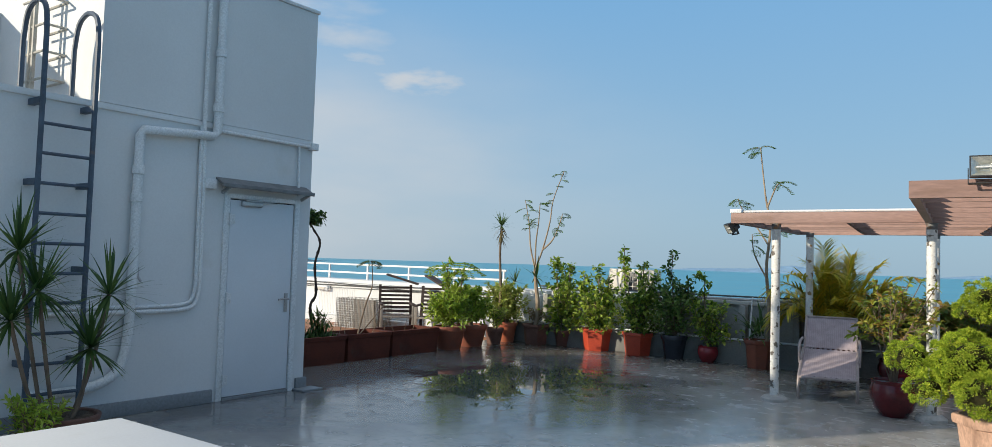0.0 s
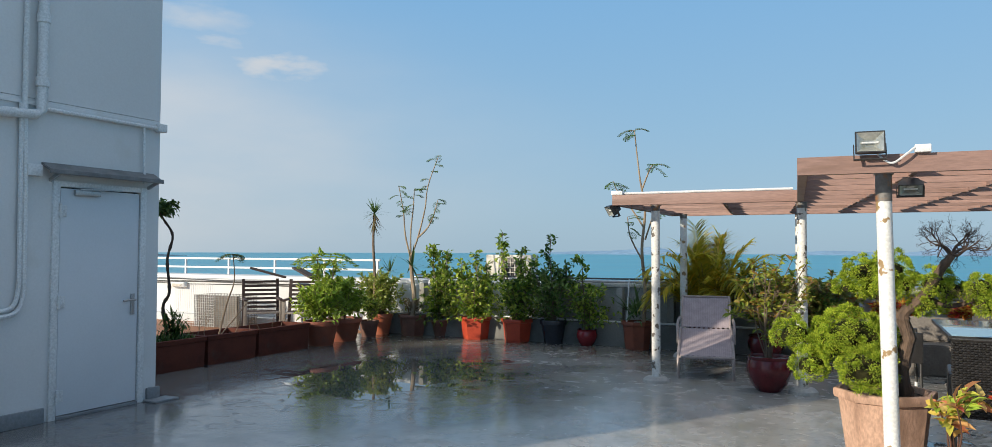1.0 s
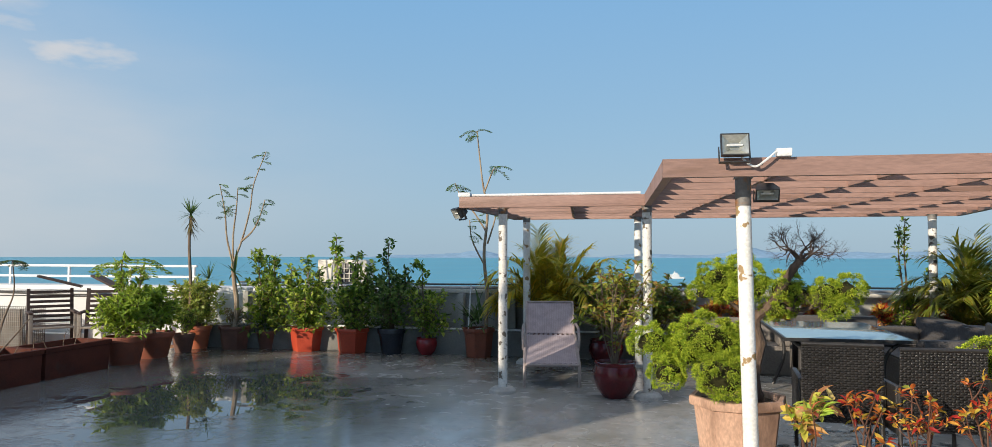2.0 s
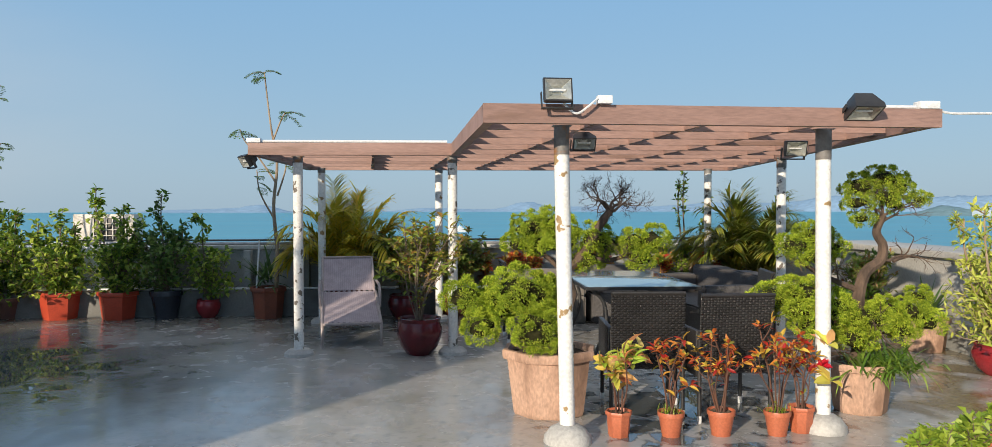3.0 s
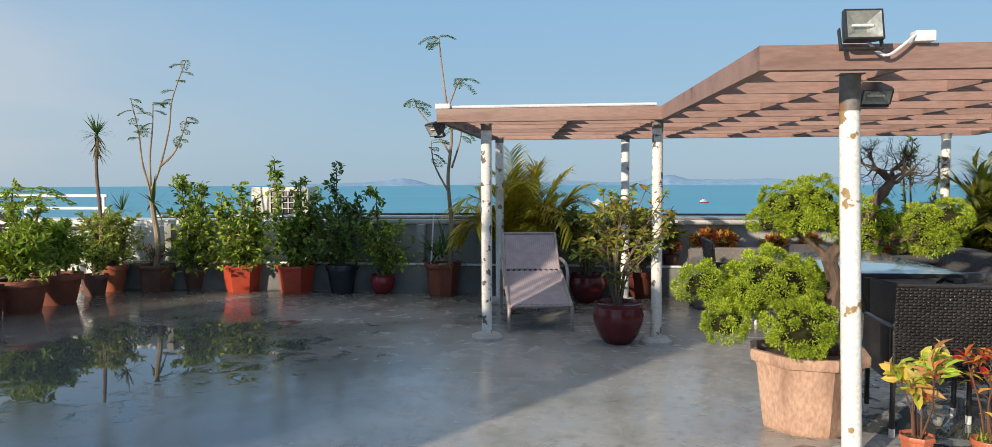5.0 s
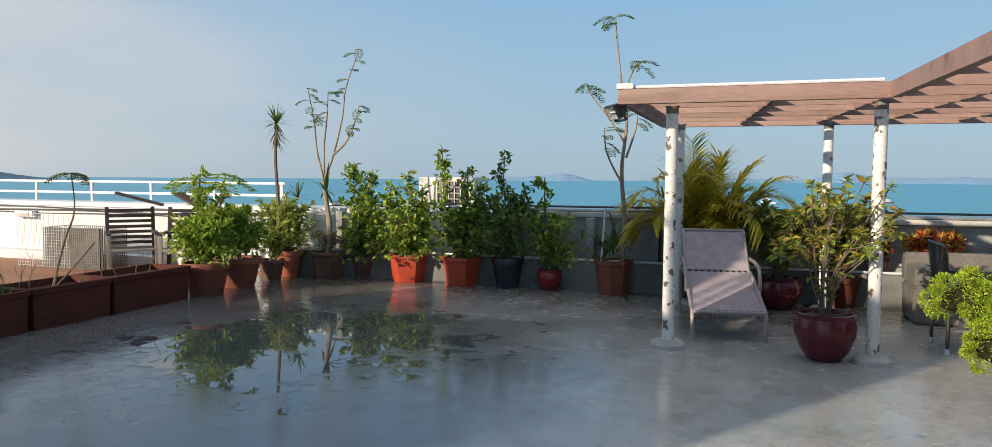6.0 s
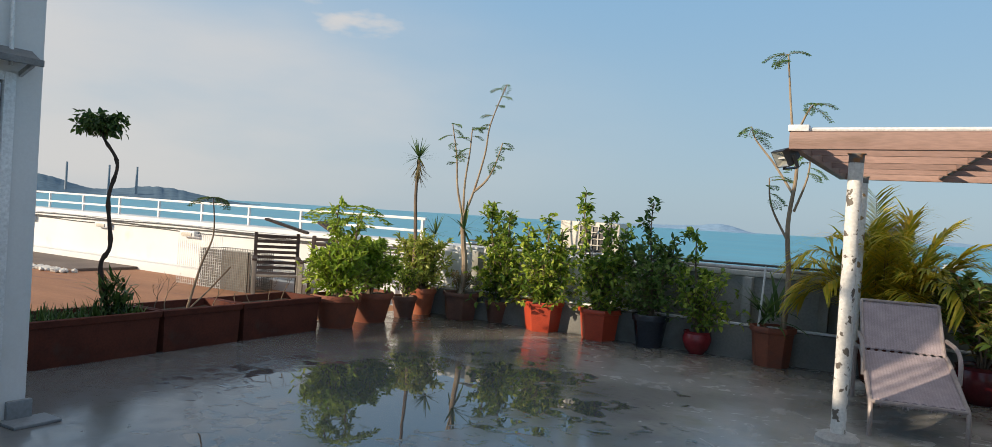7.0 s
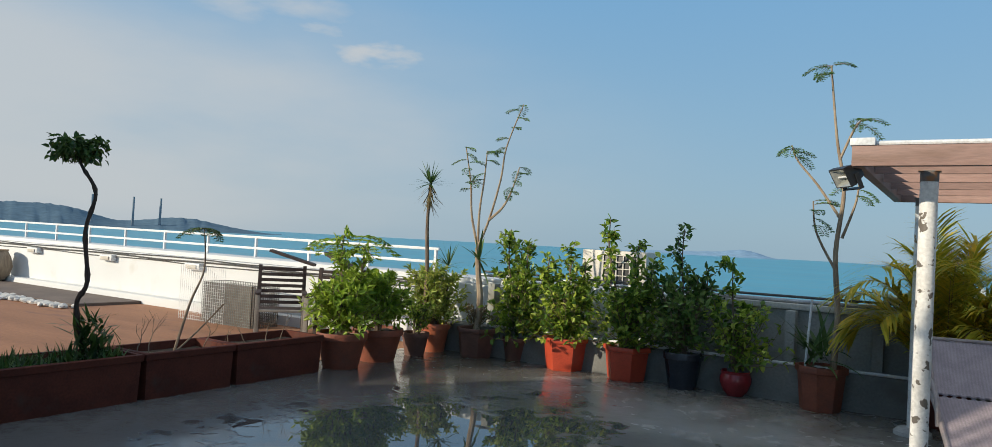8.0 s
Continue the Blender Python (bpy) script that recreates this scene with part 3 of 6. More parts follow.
def shrub(top, z0, height, spread, seed, leaf, wood, n_stem=3, n_twig=26, per=16, ln=0.07, wd=0.03, low=0.12, lift=(20, 70), broad=False, spikes=(), bare=0.0, lean=(0, 0), thick=0.014):
    """Stems with leafy twigs; spikes are (dx, dy, height) of shoots that stand above the rest."""
    rng = np.random.default_rng(seed)
    bm, P, D = B(), [], []
    stems, spread = [], spread * 1.25
    for s in range(n_stem):
        a = 2 * math.pi * (s + rng.uniform(-0.3, 0.3)) / max(1, n_stem)
        hh = height * rng.uniform(0.72, 0.95)
        off = spread * rng.uniform(0.15, 0.5) * (n_stem > 1)
        stems.append(curve([(0.02 * math.cos(a), 0.02 * math.sin(a), z0 - 0.02), (off * 0.35 * math.cos(a) + rng.normal() * 0.02, off * 0.35 * math.sin(a), z0 + (hh - z0) * 0.4),
                            (lean[0] + off * math.cos(a), lean[1] + off * math.sin(a), hh)], 6))
    for dx, dy, h in spikes:
        stems.append(curve([(0, 0, z0 - 0.02), (dx * 0.6, dy * 0.6, z0 + (h - z0) * 0.45), (dx + rng.normal() * 0.015, dy, z0 + (h - z0) * 0.75), (dx, dy, h)], 6))
    for i, st in enumerate(stems):
        k = len(st)
        tube(bm, st, [thick * (1 - 0.8 * j / k) + 0.002 for j in range(k)], 6)
        spike = i >= n_stem
        for _ in range(n_twig if not spike else n_twig // 2 + 6):
            t = rng.uniform(low + bare, 1.0) if not spike else rng.uniform(0.45, 1.0)
            p = st[min(k - 1, int(t * (k - 1)))]
            d = rnd_dir(rng, *lift)
            full = spread * (1.25 - 0.9 * t) * rng.uniform(0.4, 1.0) if not spike else spread * 0.28 * rng.uniform(0.4, 1)
            q = p + d * full * 0.55
            e = q + (d + Vector((0, 0, rng.uniform(0, 0.8)))).normalized() * full * 0.45
            tw = curve([p, q, e], 3)
            tube(bm, tw, [0.005, 0.0045, 0.004, 0.0035, 0.003, 0.0025, 0.002][: len(tw)], 4)
            for _ in range(per if not spike else per // 2 + 2):
                s = rng.uniform(0.15, 1.0)
                pt = tw[int(s * (len(tw) - 1))] + Vector(rng.normal(size=3) * 0.012)
                P.append(pt)
                D.append(d * 0.5 + Vector(rng.normal(size=3) * 0.6) + Vector((0, 0, 0.1)))
    part("trunk", bm, wood, top)
    part("foliage", leaf_mesh("foliage", P, D, ln, wd, rng, broad=broad), leaf, top, smooth=0)


def clumps(top, balls, seed, leaf, name="foliage", size=0.047, per=210):
    """Dense cushions: each ball (x, y, z, rx, ry, rz) is an added dark core, for the shade inside, under many rounded
    tufts of short feathery sprays.
    """
    rng = np.random.default_rng(seed)
    P, D = [], []
    core = B()
    for x, y, z, rx, ry, rz in balls:
        c, rr = np.array((x, y, z)), np.array((rx, ry, rz))
        m = max(14, int(3.3 * (rx * ry + ry * rz + rx * rz) / 3 / size ** 2 * 1.05))
        k = np.arange(m) + 0.5
        ph, th = np.arccos(1 - 2 * k / m), math.pi * (1 + 5 ** 0.5) * k
        d = np.stack([np.cos(th) * np.sin(ph), np.sin(th) * np.sin(ph), np.cos(ph)], 1) + rng.normal(size=(m, 3)) * 0.14
        d /= np.linalg.norm(d, axis=1, keepdims=True)
        d = d[d[:, 2] > -0.75]
        m = len(d)
        centre = c + d * rr * rng.uniform(0.7, 1.06, (m, 1))
        rad = size * rng.uniform(0.7, 1.35, m)
        i = np.repeat(np.arange(m), int(per * 1.25))
        o = rng.normal(size=(len(i), 3)) + 1.3 * d[i] + (0, 0, 0.45)
        o /= np.linalg.norm(o, axis=1, keepdims=True)
        P.append(centre[i] + o * (rad[i] * rng.uniform(0.45, 0.95, len(i)))[:, None])
        D.append(o + rng.normal(size=(len(i), 3)) * 0.45)
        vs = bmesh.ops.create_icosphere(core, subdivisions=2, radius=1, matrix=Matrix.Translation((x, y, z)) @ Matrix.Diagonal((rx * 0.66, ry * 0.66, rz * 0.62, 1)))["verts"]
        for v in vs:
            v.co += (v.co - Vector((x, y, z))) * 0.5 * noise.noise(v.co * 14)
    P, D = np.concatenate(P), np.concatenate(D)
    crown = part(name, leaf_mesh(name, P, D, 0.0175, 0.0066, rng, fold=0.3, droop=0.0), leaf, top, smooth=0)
    tagged(part("inner_growth", core, M["inner"], crown, "dark core standing in for shade inside the foliage", smooth=0), "dark core standing in for shade inside the foliage", kind="stuff")


def sprigs(top, z0, n, height, spread, seed, leaf, wood, per, ln, wd, fork=2, thick=0.007, lean=(0, 0), low=0.0):
    """Bare forked stems with a whorl of leaves at each tip and a few leaves below it."""
    rng = np.random.default_rng(seed)
    bm, P, D = B(), [], []
    for i in range(n):
        a = 2 * math.pi * (i + rng.uniform(-0.35, 0.35)) / n
        r, h = spread * rng.uniform(0.25, 1.0), z0 + (height - z0) * rng.uniform(0.55, 1.0)
        out = Vector((math.cos(a), math.sin(a), 0))
        st = curve([out * 0.02 + Vector((0, 0, z0 - 0.02)), out * r * 0.35 + Vector((rng.normal() * 0.02, rng.normal() * 0.02, z0 + (h - z0) * 0.45)),
                    out * r + Vector((lean[0], lean[1], h))], 5)
        lines = [st]
        for _ in range(fork):
            k = int(rng.integers(len(st) // 2, len(st) - 2))
            e = st[k] + rnd_dir(rng, 15, 75) * (height - z0) * rng.uniform(0.18, 0.36)
            lines.append(curve([st[k], st[k].lerp(e, 0.5) + Vector((0, 0, -0.015)), e], 3))
        for j, lb in enumerate(lines):
            t0 = thick * (1 if j == 0 else 0.65)
            tube(bm, lb, [t0 * (1 - 0.5 * q / len(lb)) for q in range(len(lb))], 5)
            tip, way = lb[-1], (lb[-1] - lb[-3]).normalized()
            for q in range(per):
                P.append(tip - way * ln * 0.55 * (q / per))
                D.append(rnd_dir(rng, -35, 50) + way * (0.7 - 0.7 * q / per))
            for q in range(int(per * low)):
                P.append(lb[int(rng.integers(len(lb) // 3, len(lb)))])
                D.append(rnd_dir(rng, -10, 60))
    part("trunk", bm, wood, top)
    part("foliage", leaf_mesh("foliage", P, D, ln, wd, rng, fold=0.22, droop=0.3, broad=True), leaf, top, smooth=0)


def grow(bm, rng, p, d, length, r, depth, tips, spreadness=0.6, up=0.1, split=3, curl=0.25):
    """A limb that winds and splits."""
    pts, rs = [p], [r]
    steps = 4
    for i in range(steps):
        d = (d + Vector(rng.normal(size=3) * curl) + Vector((0, 0, up))).normalized()
        p = p + d * length / steps
        pts.append(p)
        rs.append(r * (1 - 0.4 * (i + 1) / steps))
    tube(bm, pts, rs, 6 if r > 0.01 else 4)
    if depth == 0:
        tips.append((p, d))
        return
    for _ in range(split):
        nd = (d + Vector(rng.normal(size=3) * spreadness)).normalized()
        grow(bm, rng, pts[-1 if rng.random() < 0.6 else -2], nd, length * rng.uniform(0.55, 0.8), rs[-1] * 0.75, depth - 1, tips, spreadness, up, split, curl)


def rosette(top, name, at, n, length, width, rng, leaf, bend=0.7, lift=(-10, 80), label=""):
    P = [at] * n
    D = [rnd_dir(rng, *lift) for _ in range(n)]
    part(name, strap_mesh(name, P, D, length, width, rng, bend), leaf, top, label, smooth=0)


def palm_crown(top, z0, n, length, seed, leaf, reach=1.0):
    """Arching feather fronds from one clump."""
    rng = np.random.default_rng(seed)
    bm, P, D = B(), [], []
    for i in range(n):
        a = 2 * math.pi * (i * 0.382 + rng.uniform(-0.05, 0.05))
        e = radians(rng.uniform(58, 88))
        d = Vector((math.cos(a) * math.cos(e) * reach, math.sin(a) * math.cos(e) * reach, math.sin(e))).normalized()
        ln = length * rng.uniform(0.6, 1.05)
        p = Vector((0.1 * math.cos(a), 0.1 * math.sin(a), z0))
        pts, k = [p], 12
        sag = rng.uniform(1.2, 3.4)
        for j in range(k):
            d = (d + Vector((0, 0, -sag * (j / k) ** 1.7 / k * 2.4))).normalized()
            p = p + d * ln / k
            pts.append(p)
            if j > 2:
                s = d.cross(Vector((0, 0, 1))).normalized()
                for side in (-1, 1):
                    for f in (0.0, 0.2, 0.4, 0.6, 0.8):
                        P.append(p - d * ln / k * f)
                        D.append(d * 0.8 + s * side * 0.8 + Vector((0, 0, 0.15)) + Vector(rng.normal(size=3) * 0.08))
        tube(bm, pts, [0.009 * (1 - 0.8 * j / k) + 0.001 for j in range(k + 1)], 4)
    part("trunk", bm, M["bark_pale"], top)
    part("fronds", strap_mesh("fronds", P, D, 0.25 * length / 1.1, 0.029, rng, bend=1.0, seg=3), leaf, top, smooth=0)


def feather_leaves(top, sprays, seed, leaf, size=0.3):
    """Flat, finely divided sprays: sprays are (point, heading)."""
    rng = np.random.default_rng(seed)
    bm, P, D = B(), [], []
    for p, d in sprays:
        p, d = Vector(p), Vector(d).normalized()
        sz = size * rng.uniform(0.7, 1.15)
        pts = [p]
        for j in range(7):
            d = (d + Vector((0, 0, -0.13))).normalized()
            p = p + d * sz / 7
            pts.append(p)
            s = d.cross(Vector((0, 0, 1)))
            s = s.normalized() if s.length > 0.05 else Vector((1, 0, 0))
            for side in (-1, 1):
                sub = (d * 0.55 + s * side).normalized()
                w = sz * 0.3 * (1 - abs(j - 2.5) / 6)
                for f in (0.3, 0.5, 0.7, 0.9, 1.0):
                    for q in (-1, 1):
                        P.append(p + sub * w * f)
                        D.append(sub * 0.6 + q * sub.cross(Vector((0, 0, 1))) * 0.7 + Vector((0, 0, rng.uniform(-0.3, 0.2))))
        tube(bm, pts, 0.003, 4)
    tagged(part("leaf_stalk", bm, M["bark"], top), kind="stuff")
    part("foliage", leaf_mesh("foliage", P, D, 0.036 * size / 0.3, 0.013 * size / 0.3, rng, fold=0.1), leaf, top, smooth=0)


# ---- setting ----
bm = B()
bmesh.ops.create_circle(bm, cap_ends=True, radius=4900, segments=96, matrix=Matrix.Translation((0, 0, -20)))
solid("water", bm, M["sea"], "calm turquoise sea reaching the horizon", "sea", "structure", smooth=0)
# The building under the terrace, standing in the water's edge
solid("ground_block", box(B(), -22, 8.4, -9, 12.6, -19.9, -0.25), M["grey_wall"], "plain rendered building storeys below the roof terrace", "building", "structure")
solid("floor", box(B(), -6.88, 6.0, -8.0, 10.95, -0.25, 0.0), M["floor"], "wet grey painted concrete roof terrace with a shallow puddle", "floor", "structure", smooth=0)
solid("deck", box(B(), -21.5, -6.884, 4.4, 10.95, -0.25, -0.02), M["deck"], "sunlit terracotta-painted flat roof beside the terrace", "roof deck", "structure", smooth=0)
solid("deck_strip", box(B(), -21.4, -13.2, 9.55, 10.9, -0.25, 0.03, 0.01), M["deck_grey"], "dark raised roof strip along the white wall", "roof deck", "structure", smooth=0)

# Parapet: one long wall, white beyond the planters; along the terrace its grey has shade painted in
WY = 11.0
solid("wall_north", box(B(), -3.35, 6.25, WY, WY + 0.18, -0.25, 0.90, 0.01), M["grey_wall"], "parapet wall behind the potted plants, coloured grey for its shade", "parapet", "structure")
solid("parapet_cap", box(B(), -3.35, 6.3, WY - 0.05, WY + 0.32, 0.904, 0.965, 0.012), M["pale_wall"], "grey parapet coping with a weathered top", "coping", "structure")
# Left of x = -5.9 the dark ledge stands in for the pots' shade.
solid("parapet_ledge", box(B(), -6.87, 5.95, WY - 0.3, WY - 0.003, -0.2, 0.36, 0.02), M["ledge"], "low grey concrete ledge along the parapet foot", "ledge", "structure")
solid("wall_north_white", box(B(), -21.8, -3.354, WY, WY + 0.2, -0.25, 0.86, 0.01), M["white"], "bright white painted parapet wall", "parapet", "structure")
solid("parapet_cap_white", box(B(), -21.8, -3.354, WY + 0.1, WY + 0.75, 0.864, 0.94, 0.012), M["white"], "broad white coping beyond the parapet", "coping", "structure")
solid("white_ledge", box(B(), -21.8, -9.0, WY - 0.22, WY - 0.003, -0.2, 0.13, 0.02), M["white"], "low white kerb at the parapet foot", "ledge", "structure")
solid("wall_east", box(B(), 6.004, 6.25, -8, WY - 0.004, -0.25, 0.92, 0.012), M["pale_wall"], "pale grey parapet along the far side of the terrace", "parapet", "structure")
solid("parapet_cap_east", box(B(), 5.94, 6.75, -8, WY - 0.08, 0.924, 1.0, 0.012), M["pale_wall"], "broad pale coping on the side parapet", "coping", "structure")
solid("parapet_ledge_east", box(B(), 5.75, 5.999, -4, WY - 0.31, -0.2, 0.3, 0.02), M["grey_wall"], "low concrete ledge at the side parapet", "ledge", "structure")
solid("wall_south", box(B(), -8.0, 6.25, -8.3, -8.004, -0.25, 1.0, 0.01), M["white"], "plain white parapet behind the terrace", "parapet", "structure")

# Stair head with its tank block
bx0, bx1, by0, by1 = -8.0, -5.16, -1.3, 4.63
tower = thing("stair_tower", (0, 0, 0), "white rendered stair head with a higher tank block", "building")
tower["kind"] = "structure"
bm = B()
DY0, DY1, DZ = 3.54, 4.45, 2.06
box(bm, bx0, bx1 - 0.16, by0, by1, -0.02, 2.76)
box(bm, bx1 - 0.16, bx1, by0, DY0, -0.02, 2.76)
box(bm, bx1 - 0.16, bx1, DY1, by1, -0.02, 2.76)
box(bm, bx1 - 0.16, bx1, DY0, DY1, DZ, 2.76)
part("wall", bm, M["white"], tower, smooth=0)
part("upper_wall", box(B(), bx0, bx1, 2.24, by1, 2.764, 4.21), M["white"], tower, smooth=0)
part("roof_slab", box(B(), bx0 - 0.02, bx1 + 0.02, 2.2, by1 + 0.02, 4.213, 4.25, 0.01), M["white"], tower)
# Two assumed blocks out of view, added to cast the shadow edges.
part("bulkhead", box(B(), -5.62, bx1, by0, 0.86, 2.764, 3.95), M["white"], tower, smooth=0)
part("rear_bulkhead", box(B(), bx0, -7.3, -1.3, 2.236, 2.764, 3.9), M["white"], tower, smooth=0)
part("skirting", box(B(), bx1 + 0.001, bx1 + 0.035, by0, DY0 - 0.06, 0, 0.13, 0.012), M["skirt"], tower, "grey painted skirting")
part("skirting", box(B(), bx1 + 0.001, bx1 + 0.035, DY1 + 0.06, by1 + 0.03, 0, 0.13, 0.012), M["skirt"], tower, "grey painted skirting")
part("string_course", box(B(), bx1 + 0.001, bx1 + 0.02, by0, by1, 2.70, 2.735, 0.006), M["white"], tower)
part("kerb", box(B(), bx1 + 0.002, bx1 + 0.2, DY1 + 0.02, by1 + 0.12, 0.0, 0.02, 0.008), M["skirt"], tower)

door = thing("door_1", (bx1, 0, 0), "closed white metal door in the stair head", "door")
door["kind"] = "structure"
bm = B()
box(bm, -0.05, 0.025, DY0 - 0.02, DY0 + 0.045, 0.0, DZ + 0.02, 0.006)
box(bm, -0.05, 0.025, DY1 - 0.045, DY1 + 0.02, 0.0, DZ + 0.02, 0.006)
box(bm, -0.05, 0.025, DY0 + 0.045, DY1 - 0.045, DZ - 0.03, DZ + 0.02, 0.006)
part("door_surround", bm, M["pipe"], door)
part("leaf", box(B(), -0.03, 0.010, DY0 + 0.056, DY1 - 0.056, 0.034, DZ - 0.042, 0.005), M["door"], door)
# Black sheet behind the leaf, so the gap round it reads as shade.
part("gasket", box(B(), -0.06, -0.035, DY0 + 0.047, DY1 - 0.047, 0.0, DZ - 0.032), M["black"], door)
for z in (0.2, 1.02, 1.82):
    hb = B()
    tube(hb, [(0.035, DY0 + 0.045, z - 0.06), (0.035, DY0 + 0.045, z + 0.06)], 0.014, 10)
    box(hb, 0.012, 0.022, DY0 + 0.045, DY0 + 0.11, z - 0.05, z + 0.05, 0.003)
    part("hinge", hb, M["pipe"], door)
hb = B()
box(hb, 0.012, 0.024, DY1 - 0.135, DY1 - 0.095, 0.86, 1.06, 0.005)
tube(hb, [(0.02, DY1 - 0.115, 1.0), (0.06, DY1 - 0.115, 1.0), (0.062, DY1 - 0.2, 1.0), (0.062, DY1 - 0.245, 0.995)], 0.01, 8)
part("handle", hb, M["alu"], door, "brushed metal lever handle")
hb = box(B(), 0.014, 0.05, DY0 + 0.17, DY0 + 0.42, DZ - 0.1, DZ - 0.05, 0.008)
bar(hb, (0.06, DY0 + 0.2, DZ - 0.045), (0.06, DY0 + 0.62, DZ - 0.03), 0.02, 0.012)
part("door_closer", hb, M["alu"], door)
part("sill", box(B(), -0.1, 0.03, DY0 + 0.05, DY1 - 0.05, 0.0, 0.028, 0.004), M["skirt"], door)

canopy = thing("door_canopy", (bx1, 0, 0), "weathered metal rain canopy above the white door", "canopy")
bm = B()
v = [bm.verts.new(p) for p in ((0.003, 3.42, 2.205), (0.003, 4.56, 2.205), (0.15, 4.54, 2.135), (0.15, 3.42, 2.135))]
u = [bm.verts.new(p.co + Vector((0, 0, 0.025))) for p in v]
bm.faces.new(v), bm.faces.new(u)
for i in range(4):
    bm.faces.new((v[i], v[(i + 1) % 4], u[(i + 1) % 4], u[i]))
part("sheet", bm, M["canopy"], canopy)
part("front_lip", box(B(), 0.148, 0.165, 3.4, 4.55, 2.125, 2.165, 0.004), M["canopy"], canopy)
for y in (3.5, 4.5):
    part("bracket", bar(B(), (0.0, y, 2.08), (0.135, y, 2.135), 0.02, 0.03), M["alu"], canopy)

pipes = thing("wall_pipes", (bx1, 0, 0), "white painted drain pipe and conduits on the wall", "pipe")
bm = B()
tube(bm, curve([(0.06, 1.75, 0.28), (0.06, 2.24, 0.29), (0.06, 2.5, 0.42), (0.06, 2.575, 0.75), (0.06, 2.59, 1.3)], 5) + [Vector((0.06, 2.592, 2.52)), Vector((0.06, 2.62, 2.57)), Vector((0.06, 3.33, 2.62)), Vector((0.06, 3.375, 2.66)), Vector((0.06, 3.375, 4.2))], 0.042, 12)
part("drain_pipe", bm, M["pipe"], pipes)
for z, y in ((2.2, 2.592), (1.95, 2.592), (2.9, 3.375), (3.45, 3.375)):
    part("collar", lathe(B(), [(0.05, z - 0.04), (0.054, z - 0.035), (0.054, z + 0.035), (0.05, z + 0.04)], 14, 0, 0.06, y), M["pipe"], pipes)
bm = B()
tube(bm, [(0.03, 3.25, 4.2), (0.03, 3.25, 2.72), (0.03, 3.27, 2.0)] + curve([(0.03, 3.275, 1.3), (0.03, 3.27, 1.08), (0.03, 3.2, 0.95), (0.03, 2.96, 0.92)], 5) + [Vector((0.03, 1.2, 0.93))], 0.022, 8)
part("conduit", bm, M["pipe"], pipes)
bm = B()
tube(bm, [(0.03, 3.22, 2.7), (0.03, 3.23, 2.0)] + curve([(0.03, 3.235, 1.35), (0.03, 3.23, 1.12), (0.03, 3.16, 0.99), (0.03, 2.9, 0.965)], 5) + [Vector((0.03, 1.2, 0.975))], 0.018, 8)
part("conduit", bm, M["pipe"], pipes)
bm = B()
tube(bm, [(0.03, 3.42, 2.685), (0.03, 4.6, 2.685)], 0.018, 8)
tube(bm, [(0.03, 4.42, 2.68), (0.03, 4.43, 2.2), (0.03, 4.43, 2.12)], 0.012, 8)
part("conduit", bm, M["pipe"], pipes)
part("junction_box", box(B(), 0.0, 0.07, 4.56, 4.66, 2.65, 2.73, 0.008), M["pipe"], pipes)
part("junction_box", box(B(), 0.002, 0.06, 3.27, 3.40, 2.10, 2.2, 0.008), M["pipe"], pipes)
part("tap", tube(B(), [(0.0, 2.62, 1.3), (0.07, 2.63, 1.32), (0.08, 2.63, 1.24), (0.08, 2.66, 1.2)], 0.012, 8), M["alu"], pipes)
part("hook", tube(B(), [(0.0, 2.63, 1.1), (0.03, 2.63, 1.11), (0.03, 2.625, 0.96)], 0.01, 8), M["black"], pipes)

ladder = thing("wall_ladder", (bx1, 0, 0), "blue-grey steel ladder with hooped rails on the wall", "ladder")
LX, LA, LB = 0.2, 1.7, 2.11
for y in (LA, LB):
    rail = [Vector((LX, y, 0.0)), Vector((LX, y, 2.9))] + curve([(LX, y, 3.2), (LX - 0.04, y, 3.42), (LX - 0.2, y, 3.5), (LX - 0.36, y, 3.42), (LX - 0.42, y, 3.2)], 4) + [Vector((LX - 0.42, y, 2.78))]
    part("rail", tube(B(), rail, 0.022, 8), M["ladder"], ladder)
    for z in (0.55, 1.3, 2.0, 2.65):
        part("bracket", bar(B(), (0.0, y, z), (LX, y, z), 0.05, 0.05), M["ladder"], ladder)
for i in range(10):
    z = 0.31 + i * 0.24
    part("rung", tube(B(), [(LX, LA, z), (LX, LB, z)], 0.014, 8), M["ladder"], ladder)
up = thing("roof_ladder", (-6.06, 2.236, 0), "rusty pale steel ladder on the lit upper wall", "ladder")
for x in (-0.02, 0.06):
    part("rail", bar(B(), (x, -0.2, 2.765), (x, -0.2, 4.4), 0.03, 0.03), M["galv"], up)
for z in (3.0, 3.25, 3.5, 3.75, 4.0):
    part("rung", tube(B(), [(-0.2, -0.2, z), (0.24, -0.2, z), (0.24, -0.001, z), (-0.2, -0.001, z)], 0.012, 6), M["galv"], up)

solid("plinth", box(B(), -2.9, -1.55, 0.1, 1.36, 0, 0.5, 0.015), M["white"], "white painted concrete plinth standing on the terrace", "plinth")

# ---- pergola ----
ZT, BD = 2.1, 0.115
pg = thing("pergola", (0, 0, 0), "brown slatted timber pergola on flaking white steel posts", "pergola")
RX = lambda y: 3.6 + (y - 4.64) * 0.14
INNER, BACK = 7.42, 10.25
SKEW = lambda x, y: 0.052 * (x - 0.8) * max(0.0, 1 - (y - 4.64) / (BACK - 4.64))       # the roof narrows towards its far side
part("beam", bar(B(), (0.78, 4.65, ZT - BD / 2), (3.68, 4.65 + SKEW(3.68, 4.65), ZT - BD / 2), 0.06, BD), M["slat"], pg)
